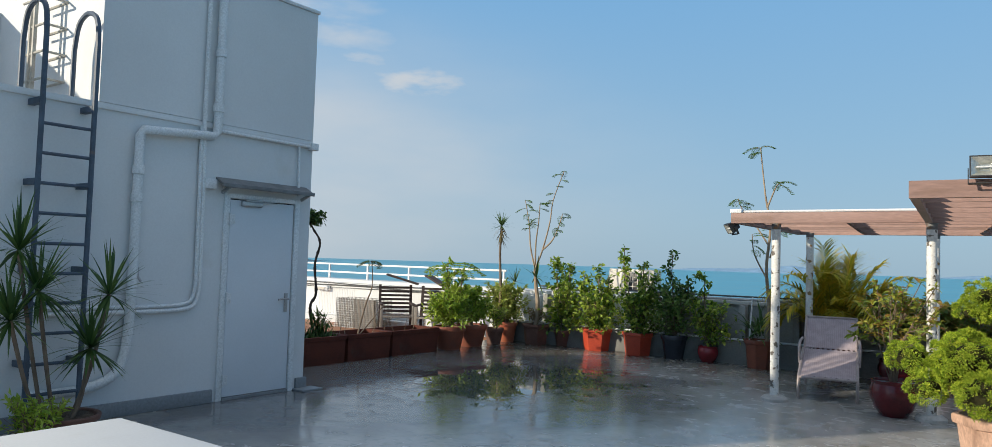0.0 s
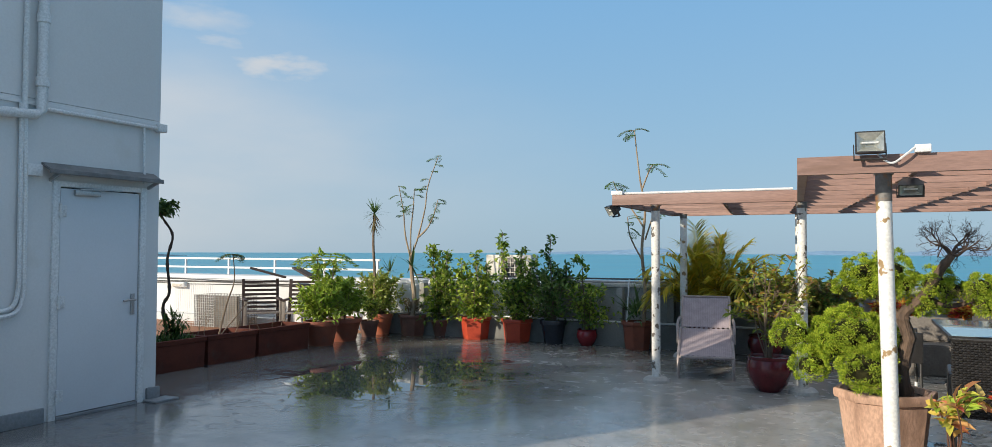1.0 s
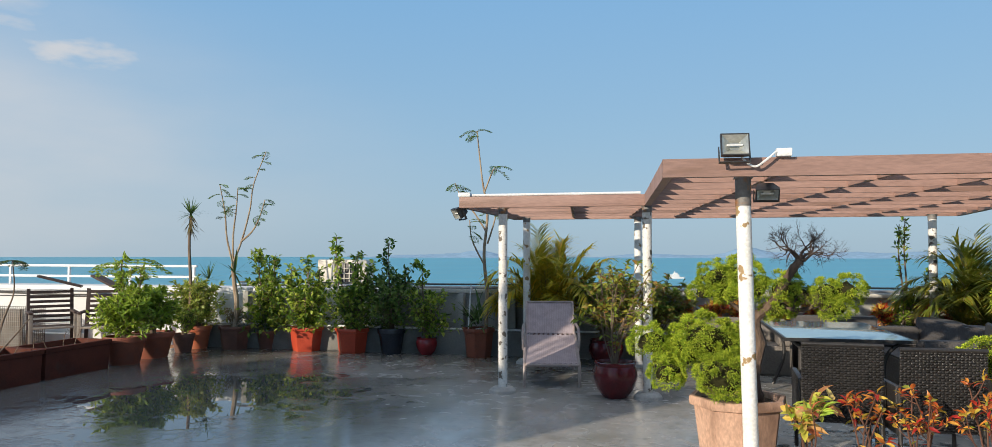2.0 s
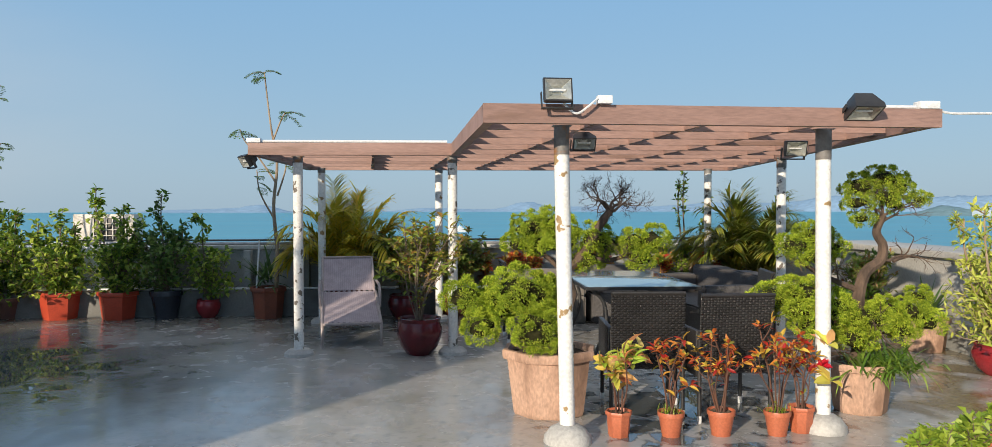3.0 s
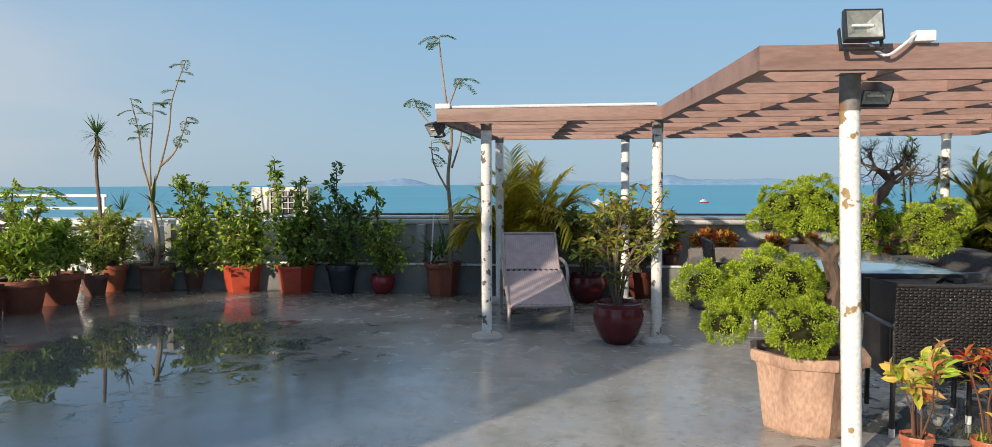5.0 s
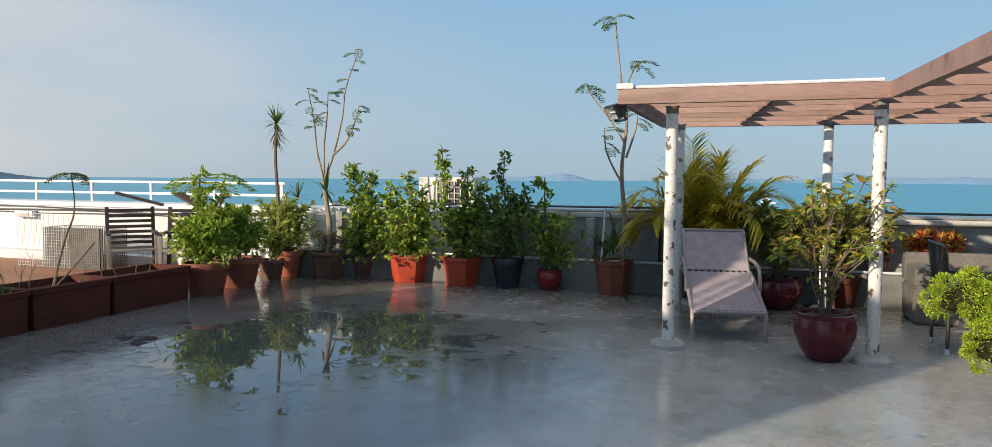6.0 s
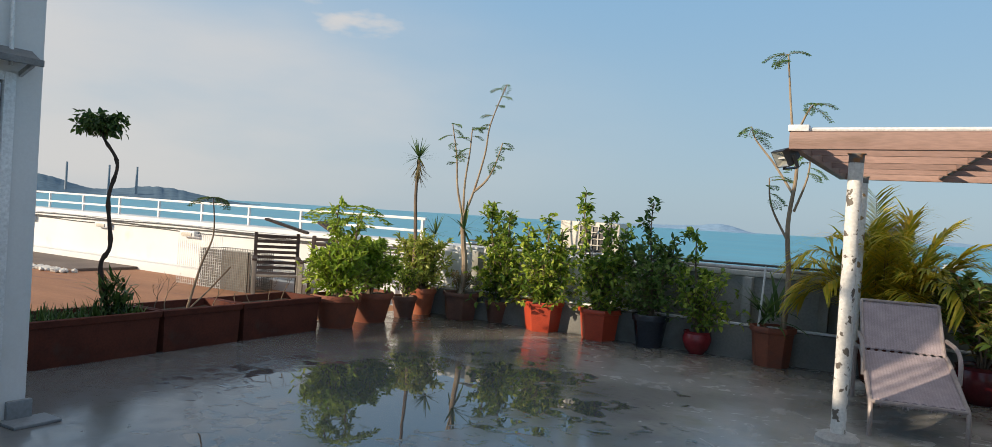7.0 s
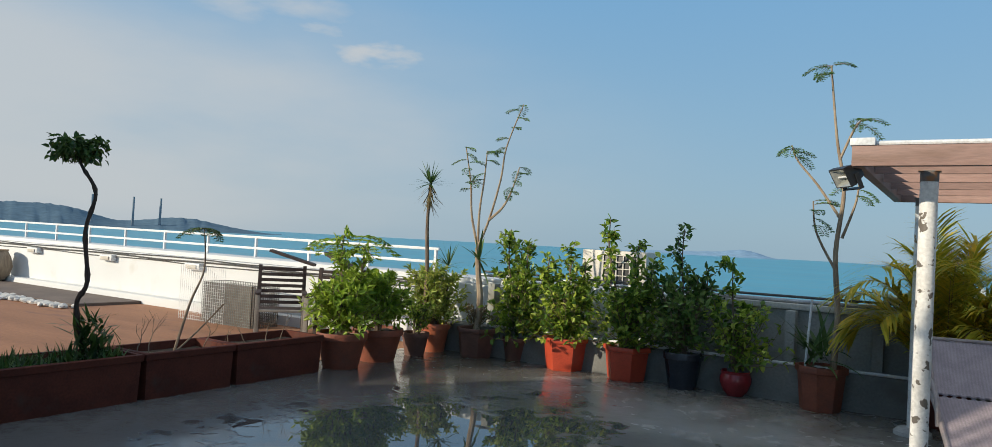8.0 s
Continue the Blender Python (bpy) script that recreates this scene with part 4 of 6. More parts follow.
part("beam", box(B(), -1.32, 0.60, INNER - 0.03, INNER + 0.03, ZT - BD, ZT, 0.006), M["slat"], pg)
part("beam", bar(B(), (0.81, 4.685, ZT - BD / 2), (0.62, INNER - 0.032, ZT - BD / 2), 0.06, BD), M["slat"], pg)
part("beam", bar(B(), (RX(4.68) + 0.02, 4.84, ZT - BD / 2), (RX(BACK) - 0.03, BACK - 0.035, ZT - BD / 2), 0.06, BD), M["slat"], pg)
part("beam", box(B(), -1.32, RX(BACK), BACK - 0.03, BACK + 0.03, ZT - BD, ZT, 0.006), M["slat"], pg)
part("beam", box(B(), -1.32, -1.26, INNER + 0.032, BACK - 0.032, ZT - BD, ZT, 0.006), M["slat"], pg)
y = 4.64 + 0.545
while y < BACK - 0.1:
    x0 = 0.84 - (y - 4.64) * 0.068 if y < INNER else -1.255
    x1 = RX(y) - 0.05
    part("slat", bar(B(), (x0, y + SKEW(x0, y) * (y < INNER), ZT - 0.053), (x1, y + SKEW(x1, y), ZT - 0.053), 0.032, 0.09), M["slat"], pg)
    y += 0.56
for x, ya in ((1.52, 4.685), (2.24, 4.685), (2.98, 4.685), (-0.15, INNER + 0.033), (0.62, INNER + 0.033)):
    part("joist", bar(B(), (x, ya + SKEW(x, ya) * (ya < INNER), ZT - 0.047), (x - 0.11 * (BACK - ya), BACK - 0.035, ZT - 0.047), 0.03, 0.088), M["slat"], pg)
part("joist", bar(B(), (3.68, 5.5, ZT - 0.048), (3.3, BACK - 0.036, ZT - 0.048), 0.03, 0.086), M["slat"], pg)
for i, (x, y) in enumerate(((-0.95, 7.86), (0.6, 7.86), (1.295, 4.96), (3.075, 5.09), (4.05, 7.92), (4.03, 10.15), (-1.09, 10.05), (0.42, 10.15))):
    top = ZT - 0.1
    sp = top - {2: 0.18, 3: 0.2, 4: 0.1}.get(i, 0.06)
    lx, ly = {2: (0.03, -0.06), 3: (-0.015, -0.05)}.get(i, (0, 0))
    post = part("post", tube(B(), [(x + lx, y + ly, 0.02), (x, y, sp)], 0.049, 18), M["post"] if i in (2, 3, 6, 7) else M["post_flaky"], pg)
    part("sleeve", lathe(B(), [(0.0505, sp), (0.0505, top)], 18, 0, x, y), M["post_grey"], post, "bare grey metal sleeve")
    part("footing", lathe(B(), [(0.155, 0.0), (0.15, 0.04), (0.115, 0.085), (0.07, 0.11), (0.05, 0.112)] if i in (2, 3) else [(0.15, 0.0), (0.145, 0.03), (0.11, 0.06), (0.05, 0.065)], 16, 0.3, x + lx, y + ly), M["cement"], pg)
    part("saddle", box(B(), x - 0.06, x + 0.06, y - 0.045, y + 0.045, top, top + 0.006, 0.002), M["post_grey"], pg)
cond = thing("beam_conduit", (0, 0, ZT), "white plastic conduit and junction box on the pergola beam", "conduit")
part("tube", tube(B(), [(-1.2, INNER, 0.016), (0.55, INNER, 0.016)], 0.014, 8), M["pipe"], cond)
part("junction_box", box(B(), -1.33, -1.2, INNER - 0.04, INNER + 0.04, 0.001, 0.045, 0.006), M["pipe"], cond)
part("tube", tube(B(), [(3.05, 4.77, 0.014), (3.52, 4.795, 0.014)], 0.012, 8), M["pipe"], cond)
part("junction_box", box(B(), 3.53, 3.66, 4.755, 4.835, 0.001, 0.05, 0.006), M["pipe"], cond)
part("junction_box", box(B(), 1.46, 1.55, 4.61, 4.68, 0.001, 0.05, 0.006), M["pipe"], cond)
part("cable", tube(B(), curve([(1.46, 4.61, 0.03), (1.4, 4.6, -0.02), (1.34, 4.6, -0.06), (1.29, 4.6, -0.04), (1.24, 4.6, 0.02)], 5), 0.007, 6), M["pipe"], cond)
part("cable", tube(B(), curve([(3.66, 4.8, 0.02), (3.76, 4.81, -0.02), (4.25, 4.9, -0.01), (6.5, 5.4, 0.03)], 6), 0.008, 6), M["pipe"], cond)


def floodlight(at, turn, tilt, w, h, label):
    f = thing("floodlight", at, label, "floodlight", "floodlights on the pergola")
    f.matrix_world = pose(*at) @ Matrix.Rotation(radians(turn), 4, "Z") @ Matrix.Rotation(radians(tilt), 4, "X")
    bm = B()
    q = [[bm.verts.new((sx * w / 2 * k, yy, sz * h / 2 * k)) for sx, sz in ((-1, -1), (1, -1), (1, 1), (-1, 1))] for k, yy in ((1.0, -0.05), (1.0, -0.02), (0.62, 0.07))]
    for a, b in zip(q, q[1:]):
        for i in range(4):
            bm.faces.new((a[i], a[(i + 1) % 4], b[(i + 1) % 4], b[i]))
    bm.faces.new(q[2])
    inner = [bm.verts.new((sx * w / 2 * 0.9, -0.05, sz * h / 2 * 0.88)) for sx, sz in ((-1, -1), (1, -1), (1, 1), (-1, 1))]
    for i in range(4):
        bm.faces.new((q[0][i], q[0][(i + 1) % 4], inner[(i + 1) % 4], inner[i]))
    part("housing", bm, M["black"], f)
    bm = B()
    o = [bm.verts.new((sx * w / 2 * 0.9, -0.05, sz * h / 2 * 0.88)) for sx, sz in ((-1, -1), (1, -1), (1, 1), (-1, 1))]
    i2 = [bm.verts.new((sx * w / 2 * 0.3, -0.008, sz * h / 2 * 0.3)) for sx, sz in ((-1, -1), (1, -1), (1, 1), (-1, 1))]
    for i in range(4):
        bm.faces.new((o[i], o[(i + 1) % 4], i2[(i + 1) % 4], i2[i]))
    bm.faces.new(i2)
    part("reflector", bm, M["lampglass"], f, "silvery reflector")
    part("tube_lamp", tube(B(), [(-w * 0.28, -0.03, 0), (w * 0.28, -0.03, 0)], 0.006, 8), M["pipe"], f)
    bm = B()
    for s in (-1, 1):
        bar(bm, (s * (w / 2 + 0.006), 0.01, 0), (s * (w / 2 + 0.006), 0.0, -h / 2 - 0.03), 0.006, 0.025)
    bar(bm, (-w / 2 - 0.009, 0.0, -h / 2 - 0.03), (w / 2 + 0.009, 0.0, -h / 2 - 0.03), 0.03, 0.006)
    part("bracket", bm, M["black"], f)
    return f


floodlight((1.21, 4.58, 2.16), 4, -12, 0.17, 0.14, "black halogen floodlight with silvery reflector on the pergola beam")
floodlight((3.12, 4.69, 2.1), 3, 62, 0.19, 0.15, "black floodlight tipped down on the pergola beam")
floodlight((1.46, 5.1, 1.925), 0, 34, 0.15, 0.085, "small black floodlight hanging under the pergola slats")
floodlight((3.27, 5.95, 1.95), 0, 14, 0.17, 0.12, "small black floodlight hanging under the pergola slats")
floodlight((-1.36, 7.55, 1.95), -50, 30, 0.15, 0.12, "black floodlight on the pergola corner facing away")


# ---- furniture ----
def sun_lounger():
    t = thing("sun_lounger", (-0.5, 8.42, 0), "reclined mauve-grey woven sun lounger with frayed edge", "lounger", turn=10)
    def sling(name, a, b, w, sag, seed):
        me_v, me_f, n, k = [], [], 40, int((Vector(b) - Vector(a)).length / 0.017)
        rng = np.random.default_rng(seed)
        for th in (0, -0.012):
            for j in range(k + 1):
                for i in range(n + 1):
                    u, v = i / n, j / k
                    p = Vector(a).lerp(Vector(b), v) + Vector(((u - 0.5) * w, 0, 0))
                    dip = -sag * (1 - (2 * v - 1) ** 2) + (0.0045 if (i // 2 + j) % 2 else -0.0045)
                    me_v.append((p.x, p.y, p.z + dip + th))
        m = (n + 1) * (k + 1)
        for s in (0, m):
            for j in range(k):
                for i in range(n):
                    q = s + j * (n + 1) + i
                    me_f.append((q, q + 1, q + n + 2, q + n + 1))
        ring = [i for i in range(n + 1)] + [j * (n + 1) + n for j in range(1, k + 1)] + [k * (n + 1) + i for i in range(n - 1, -1, -1)] + [j * (n + 1) for j in range(k - 1, 0, -1)]
        for a1, b1 in zip(ring, ring[1:] + ring[:1]):
            me_f.append((a1, b1, b1 + m, a1 + m))
        me = bpy.data.meshes.new(name)
        me.from_pydata(me_v, [], me_f)
        return me
    part("seat", sling("seat", (0, -0.1, 0.262), (0, 0.7, 0.505), 0.6, 0.012, 1), M["wicker_tan"], t, smooth=60)
    part("backrest", sling("backrest", (0, 0.725, 0.522), (0, 1.1, 0.87), 0.58, 0.015, 2), M["wicker_tan"], t, smooth=60)
    for s in (-1, 1):
        x = s * 0.31
        part("side_rail", tube(B(), curve([(x, -0.15, 0.0), (x, -0.15, 0.15), (x, -0.1, 0.25), (x, 0.05, 0.295), (x, 0.7, 0.495), (x, 1.15, 0.46)], 4), 0.018, 8), M["taupe"], t)
        part("back_rail", tube(B(), [(x * 0.96, 0.71, 0.495), (x * 0.96, 1.11, 0.88)], 0.015, 8), M["taupe"], t)
        part("arm", tube(B(), curve([(x * 1.06, 0.3, 0.36), (x * 1.08, 0.34, 0.52), (x * 1.08, 0.5, 0.6), (x * 1.05, 0.85, 0.62)], 4), 0.017, 8), M["taupe"], t)
        part("leg", tube(B(), curve([(x, 1.15, 0.46), (x, 1.2, 0.3), (x, 1.2, 0.0)], 3), 0.018, 8), M["taupe"], t)
    part("cross_rail", tube(B(), [(-0.3, 0.71, 0.475), (0.3, 0.71, 0.475)], 0.014, 8), M["taupe"], t)
    part("top_rail", tube(B(), [(-0.3, 1.11, 0.88), (0.3, 1.11, 0.88)], 0.015, 8), M["taupe"], t)
    part("front_rail", tube(B(), [(-0.31, -0.12, 0.244), (0.31, -0.12, 0.244)], 0.016, 8), M["taupe"], t)
    rng = np.random.default_rng(5)
    P = [(rng.uniform(-0.27, 0.27), -0.13, 0.257) for _ in range(60)]
    D = [(rng.normal() * 0.5, -0.3, -1) for _ in range(60)]
    tagged(part("frayed_edge", strap_mesh("frayed_edge", P, D, 0.045, 0.006, rng, 0.1, 2), M["wicker_tan"], t, "torn straw ends"), kind="stuff")


sun_lounger()


def wicker_chair(at, turn):
    t = thing("wicker_chair", at, "black woven wicker dining chair with metal-tipped legs", "chair", "chairs round the table", turn)
    W = 0.52
    def panel(a, b, w, th, name):
        """Woven strands over and under one another."""
        a, b = Vector(a), Vector(b)
        d = (b - a).normalized()
        nrm = Vector((1, 0, 0)).cross(d).normalized()
        rows, cols = int((b - a).length / 0.017), int(w / 0.022)
        vs, fs = [], []
        for i in range(rows):
            for j in range(cols):
                up = 0.006 if (i + j) % 2 else 0.0
                c = a + d * (i + 0.5) * (b - a).length / rows + Vector(((j + 0.5) * w / cols - w / 2, 0, 0)) + nrm * up
                hx, hy = w / cols * 0.56, (b - a).length / rows * 0.44
                k = len(vs)
                for sx, sy, e in ((-1, -1, -0.004), (1, -1, -0.004), (1, 1, -0.004), (-1, 1, -0.004)):
                    vs.append(tuple(c + Vector((sx * hx, 0, 0)) + d * sy * hy + nrm * e))
                vs.append(tuple(c + d * -0.0 + nrm * 0.004))
                fs += [(k, k + 1, k + 4), (k + 1, k + 2, k + 4), (k + 2, k + 3, k + 4), (k + 3, k, k + 4)]
        me = bpy.data.meshes.new(name)
        me.from_pydata(vs, [], fs)
        return me
    bm = box(B(), -W / 2 + 0.01, W / 2 - 0.01, -0.015, 0.0, 0, 0.55)
    bmesh.ops.rotate(bm, verts=bm.verts, cent=(0, 0, 0), matrix=Matrix.Rotation(radians(6), 3, "X"))
    bmesh.ops.translate(bm, verts=bm.verts, vec=(0, 0.03, 0.34))
    back = part("backrest", bm, M["wicker_dark"], t)
    part("weave", panel((0, 0.005, 0.34), (0, -0.055, 0.89), W, 0.02, "weave"), M["wicker_dark"], back)
    part("top_rim", tube(B(), [(-W / 2, -0.05, 0.885), (W / 2, -0.05, 0.885)], 0.014, 8), M["wicker_dark"], t)
    part("seat", box(B(), -W / 2, W / 2, 0.03, 0.52, 0.36, 0.45, 0.02), M["wicker_dark"], t)
    for s in (-1, 1):
        part("side_panel", box(B(), s * W / 2 - 0.02, s * W / 2 + 0.02, 0.0, 0.52, 0.32, 0.64, 0.015), M["wicker_dark"], t)
        for y in (0.0, 0.5):
            leg = part("leg", tube(B(), [(s * W / 2 * 0.97, y, 0.02), (s * W / 2 * 0.97, y, 0.62)], 0.015, 8), M["black"], t)
            part("foot", lathe(B(), [(0.014, 0), (0.017, 0.004), (0.017, 0.05), (0.015, 0.052)], 10, 0, s * W / 2 * 0.97, y), M["pipe"], leg, "pale metal foot cap")
    return t


wicker_chair((1.97, 5.42, 0), -4)
wicker_chair((2.54, 5.25, 0), 2)
wicker_chair((1.2, 8.6, 0), -88)
wicker_chair((3.5, 7.1, 0), 80)


def glass_table():
    t = thing("glass_table", (2.45, 8.3, 0), "rectangular glass-topped patio table with dark metal legs", "table")
    part("tabletop", box(B(), -0.55, 0.55, -0.9, 0.95, 0.705, 0.717, 0.003), M["table_glass"], t, "pale frosted glass")
    bm = B()
    for s in (-1, 1):
        bar(bm, (s * 0.56, -0.91, 0.7), (s * 0.56, 0.96, 0.7), 0.03, 0.03)
    for y in (-0.91, 0.96):
        bar(bm, (-0.56, y, 0.7), (0.56, y, 0.7), 0.03, 0.03)
    part("rim", bm, M["black"], t)
    for sx in (-1, 1):
        for sy in (-0.75, 0.8):
            part("leg", tube(B(), curve([(sx * 0.5, sy, 0.69), (sx * 0.36, sy, 0.55), (sx * 0.34, sy, 0.3), (sx * 0.46, sy, 0.0)], 5), 0.018, 8), M["black"], t)


gm = bpy.data.materials.new("frosted_table_glass")
gm.use_nodes = True
gp = gm.node_tree.nodes["Principled BSDF"]
gt = gm.node_tree.nodes.new("ShaderNodeTexNoise")
gt.inputs["Scale"].default_value = 4
gr = gm.node_tree.nodes.new("ShaderNodeMapRange")
gr.inputs[3].default_value, gr.inputs[4].default_value = 0.04, 0.07
gm.node_tree.links.new(gt.outputs[0], gr.inputs[0])
gm.node_tree.links.new(gr.outputs[0], gp.inputs["Roughness"])
gp.inputs["Base Color"].default_value, gp.inputs["IOR"].default_value = (0.3, 0.42, 0.46, 1), 1.6
M["table_glass"] = gm
glass_table()


def covered_sofa(at, w, d, h, material, turn=0.0, seed=0, label="dark grey fabric-covered garden sofa"):
    t = thing("covered_sofa", at, label, "sofa", turn=turn)
    rng = np.random.default_rng(seed)
    def cushion(x0, x1, y0, y1, z0, z1):
        bm = box(B(), x0, x1, y0, y1, z0, z1)
        bmesh.ops.subdivide_edges(bm, edges=bm.edges, cuts=5, use_grid_fill=True)
        for v in bm.verts:
            q = noise.noise(v.co * 3.1 + Vector((seed, 0, 0)))
            v.co += Vector((q * 0.018, noise.noise(v.co * 2.7 + Vector((0, seed, 5))) * 0.018, q * 0.02 if v.co.z > z0 + 0.05 else 0))
        bmesh.ops.bevel(bm, geom=[e for e in bm.edges if e.calc_face_angle(0) > 0.8], offset=0.02, segments=2, affect="EDGES")
        return bm
    part("base", cushion(-w / 2, w / 2, -d / 2, d / 2, 0.0, h * 0.55), material, t, smooth=60)
    part("backrest", cushion(-w / 2, w / 2, d / 2 - 0.22, d / 2, h * 0.555, h), material, t, smooth=60)
    for s in (-1, 1):
        part("armrest", cushion(s * w / 2 - (0.16 if s > 0 else 0), s * w / 2 + (0.16 if s < 0 else 0), -d / 2, d / 2 - 0.225, h * 0.555, h * 0.86), material, t, smooth=60)
    return t


covered_sofa((3.55, 8.8, 0), 1.7, 0.85, 0.76, M["cover"], -84, 1)
covered_sofa((1.75, 10.05, 0), 1.1, 0.7, 0.66, M["cover_tan"], 0, 2, "taupe fabric-covered garden armchair")
covered_sofa((2.9, 10.1, 0), 1.0, 0.7, 0.7, M["cover"], 0, 3)

# ---- potted plants along the parapet ----
PG = "potted plants along the parapet"


def potted(at, r, h, material, label, style="round", category="potted plant", group=PG, name="potted_shrub", turn=0.0, soil=0.9):
    t = thing(name, at, label, category, group)
    return t, pot_parts(t, r, h, material, style, soil, turn)


t, z = potted((-6.42, 8.75, 0), 0.27, 0.38, M["terra_red"], "bushy bright green shrub in a weathered terracotta pot")
shrub(t, z, 0.95, 0.5, 11, L["bright"], M["bark"], 7, 26, 15, 0.095, 0.036, 0.3, (0, 60), spikes=((-0.15, 0.1, 1.42), (0.1, 0.15, 1.3)), broad=True)
feather_leaves(t, [((-0.1, 0.08, 1.36), (1, 0.55, 0.35)), ((-0.12, 0.1, 1.36), (-0.4, -0.9, 0.3)), ((-0.1, 0.1, 1.38), (0.6, 0.9, 0.5)), ((-0.14, 0.1, 1.3), (-0.9, 0.3, 0.3)), ((-0.1, 0.1, 1.25), (0.5, -0.8, 0.2)), ((-0.1, 0.1, 1.3), (0.9, -0.2, 0.3))], 10, L["bright"], 0.5)
t, z = potted((-6.48, 9.4, 0), 0.29, 0.37, M["terra_red"], "dense green leafy shrub in a weathered terracotta pot")
shrub(t, z, 0.98, 0.46, 12, L["bright"], M["bark"], 7, 26, 15, 0.095, 0.036, 0.3, (0, 60), broad=True)
t, z = potted((-6.44, 10.05, 0), 0.17, 0.28, M["brown_pot"], "small dark pot with a low leafy plant")
shrub(t, z, 0.62, 0.25, 13, L["citrus"], M["bark"], 3, 16, 12, 0.06, 0.024)
t, z = potted((-6.5, 10.5, 0), 0.21, 0.36, M["plastic_terra"], "tall thin yucca and yellowing shrub in an orange-red pot", name="potted_yucca", turn=0.3)
tr = curve([(-0.03, -0.17, z), (-0.01, -0.19, 1.0), (-0.04, -0.2, 1.6), (-0.01, -0.22, 2.12)], 6)
part("trunk", tube(B(), tr, [0.03 - 0.0007 * i for i in range(len(tr))], 8), M["bark"], t)
rng = np.random.default_rng(3)
rosette(t, "crown", tr[-1], 46, 0.27, 0.022, rng, L["blade"], 0.25, (-25, 85))
part("dead_leaves", strap_mesh("dead_leaves", [tr[-1] - Vector((0, 0, 0.03 * (i % 8))) for i in range(40)], [rnd_dir(rng, -75, -30) for _ in range(40)], 0.24, 0.018, rng, 0.3), L["dry"], t, "dry hanging leaves", smooth=0)
shrub(t, z, 1.12, 0.46, 14, L["yellow"], M["bark"], 6, 28, 13, 0.1, 0.036, 0.15, (0, 60))
rosette(t, "side_rosette", (0.18, 0.0, 1.1), 34, 0.28, 0.022, rng, L["blade"], 0.3, (-5, 85))
t, z = potted((-5.88, 10.55, 0), 0.26, 0.36, M["brown_pot"], "tall bare-stemmed tree with feathery tips in a brown pot", name="potted_tree", style="hex", turn=0.2)
bm = B()
trunk = curve([(0, 0, z - 0.02), (0.03, 0, 0.7), (-0.03, 0.02, 1.05), (-0.06, 0.02, 1.35)], 6)
tube(bm, trunk, [0.045 - 0.0008 * i for i in range(len(trunk))], 8)
limbs = [curve([trunk[-1], (-0.16, 0, 1.75), (-0.2, 0, 2.15), (-0.3, 0, 2.6)], 5), curve([trunk[-2], (-0.06, 0.02, 1.8), (0.0, 0.0, 2.2), (0.02, 0, 2.55)], 5),
         curve([trunk[-1], (0.1, 0, 1.7), (0.24, 0, 2.2), (0.3, 0, 2.6), (0.5, 0.02, 3.12)], 5), curve([(0.1, 0, 1.7), (0.28, 0, 1.85), (0.4, 0, 2.05), (0.5, 0, 2.35)], 5)]
for lb in limbs:
    tube(bm, lb, [0.016 * (1 - 0.75 * i / len(lb)) + 0.002 for i in range(len(lb))], 6)
part("trunk", bm, M["bark_pale"], t)
rng = np.random.default_rng(4)
sprays = [(lb[-1 - (i % 7)], rnd_dir(rng, -10, 40)) for lb in limbs for i in range(7)]
feather_leaves(t, sprays, 8, L["feather"], 0.21)
rosette(t, "strap_leaves", (-0.02, 0.0, 1.2), 14, 0.4, 0.045, rng, L["blade"], 0.5, (-60, 85))
shrub(t, z, 0.62, 0.25, 15, L["dry"], M["bark"], 4, 10, 5, 0.07, 0.02)
t, z = potted((-5.42, 10.75, 0), 0.17, 0.28, M["brown_pot"], "leafy green citrus in a small brown pot", turn=0.1)
shrub(t, z, 1.2, 0.48, 16, L["citrus"], M["bark"], 6, 25, 12, 0.084, 0.045, 0.05, (-5, 65), spikes=((-0.16, 0, 1.56), (0.1, 0, 1.46), (-0.04, 0.1, 1.38)), broad=True)
t, z = potted((-4.68, 10.62, 0), 0.27, 0.37, M["red_plastic"], "leafy citrus shrub in a faceted orange-red pot", style="hex", turn=0.35)
shrub(t, z, 1.08, 0.54, 17, L["citrus"], M["bark"], 6, 25, 12, 0.084, 0.045, 0.05, (-10, 65), spikes=((-0.26, 0, 1.3), (0.2, 0, 1.28), (0.02, 0, 1.42)), broad=True)
t, z = potted((-3.9, 10.58, 0), 0.27, 0.37, M["red_plastic"], "tall leafy citrus shrub in a faceted orange-red pot", style="hex", turn=0.1)
shrub(t, z, 1.15, 0.52, 18, L["citrus"], M["bark"], 6, 25, 12, 0.084, 0.045, 0.05, (-10, 65), spikes=((-0.27, 0, 1.76), (0.08, 0, 1.5), (0.24, 0, 1.3)), lean=(0.1, 0), broad=True)
t, z = potted((-3.27, 10.6, 0), 0.21, 0.38, M["navy"], "dark-leaved citrus in a glossy navy pot", style="round")
shrub(t, z, 1.2, 0.54, 19, L["deep"], M["bark"], 5, 22, 11, 0.08, 0.043, 0.08, (-5, 65), spikes=((-0.05, 0, 1.68), (0.2, 0, 1.3)), broad=True)
t, z = potted((-2.72, 10.62, 0), 0.15, 0.25, M["red_glaze"], "young green citrus in a small red glazed pot", style="belly")
shrub(t, z, 1.1, 0.54, 20, L["citrus"], M["bark"], 4, 20, 10, 0.08, 0.045, 0.2, (-5, 60), spikes=((-0.08, 0, 1.36),), broad=True)
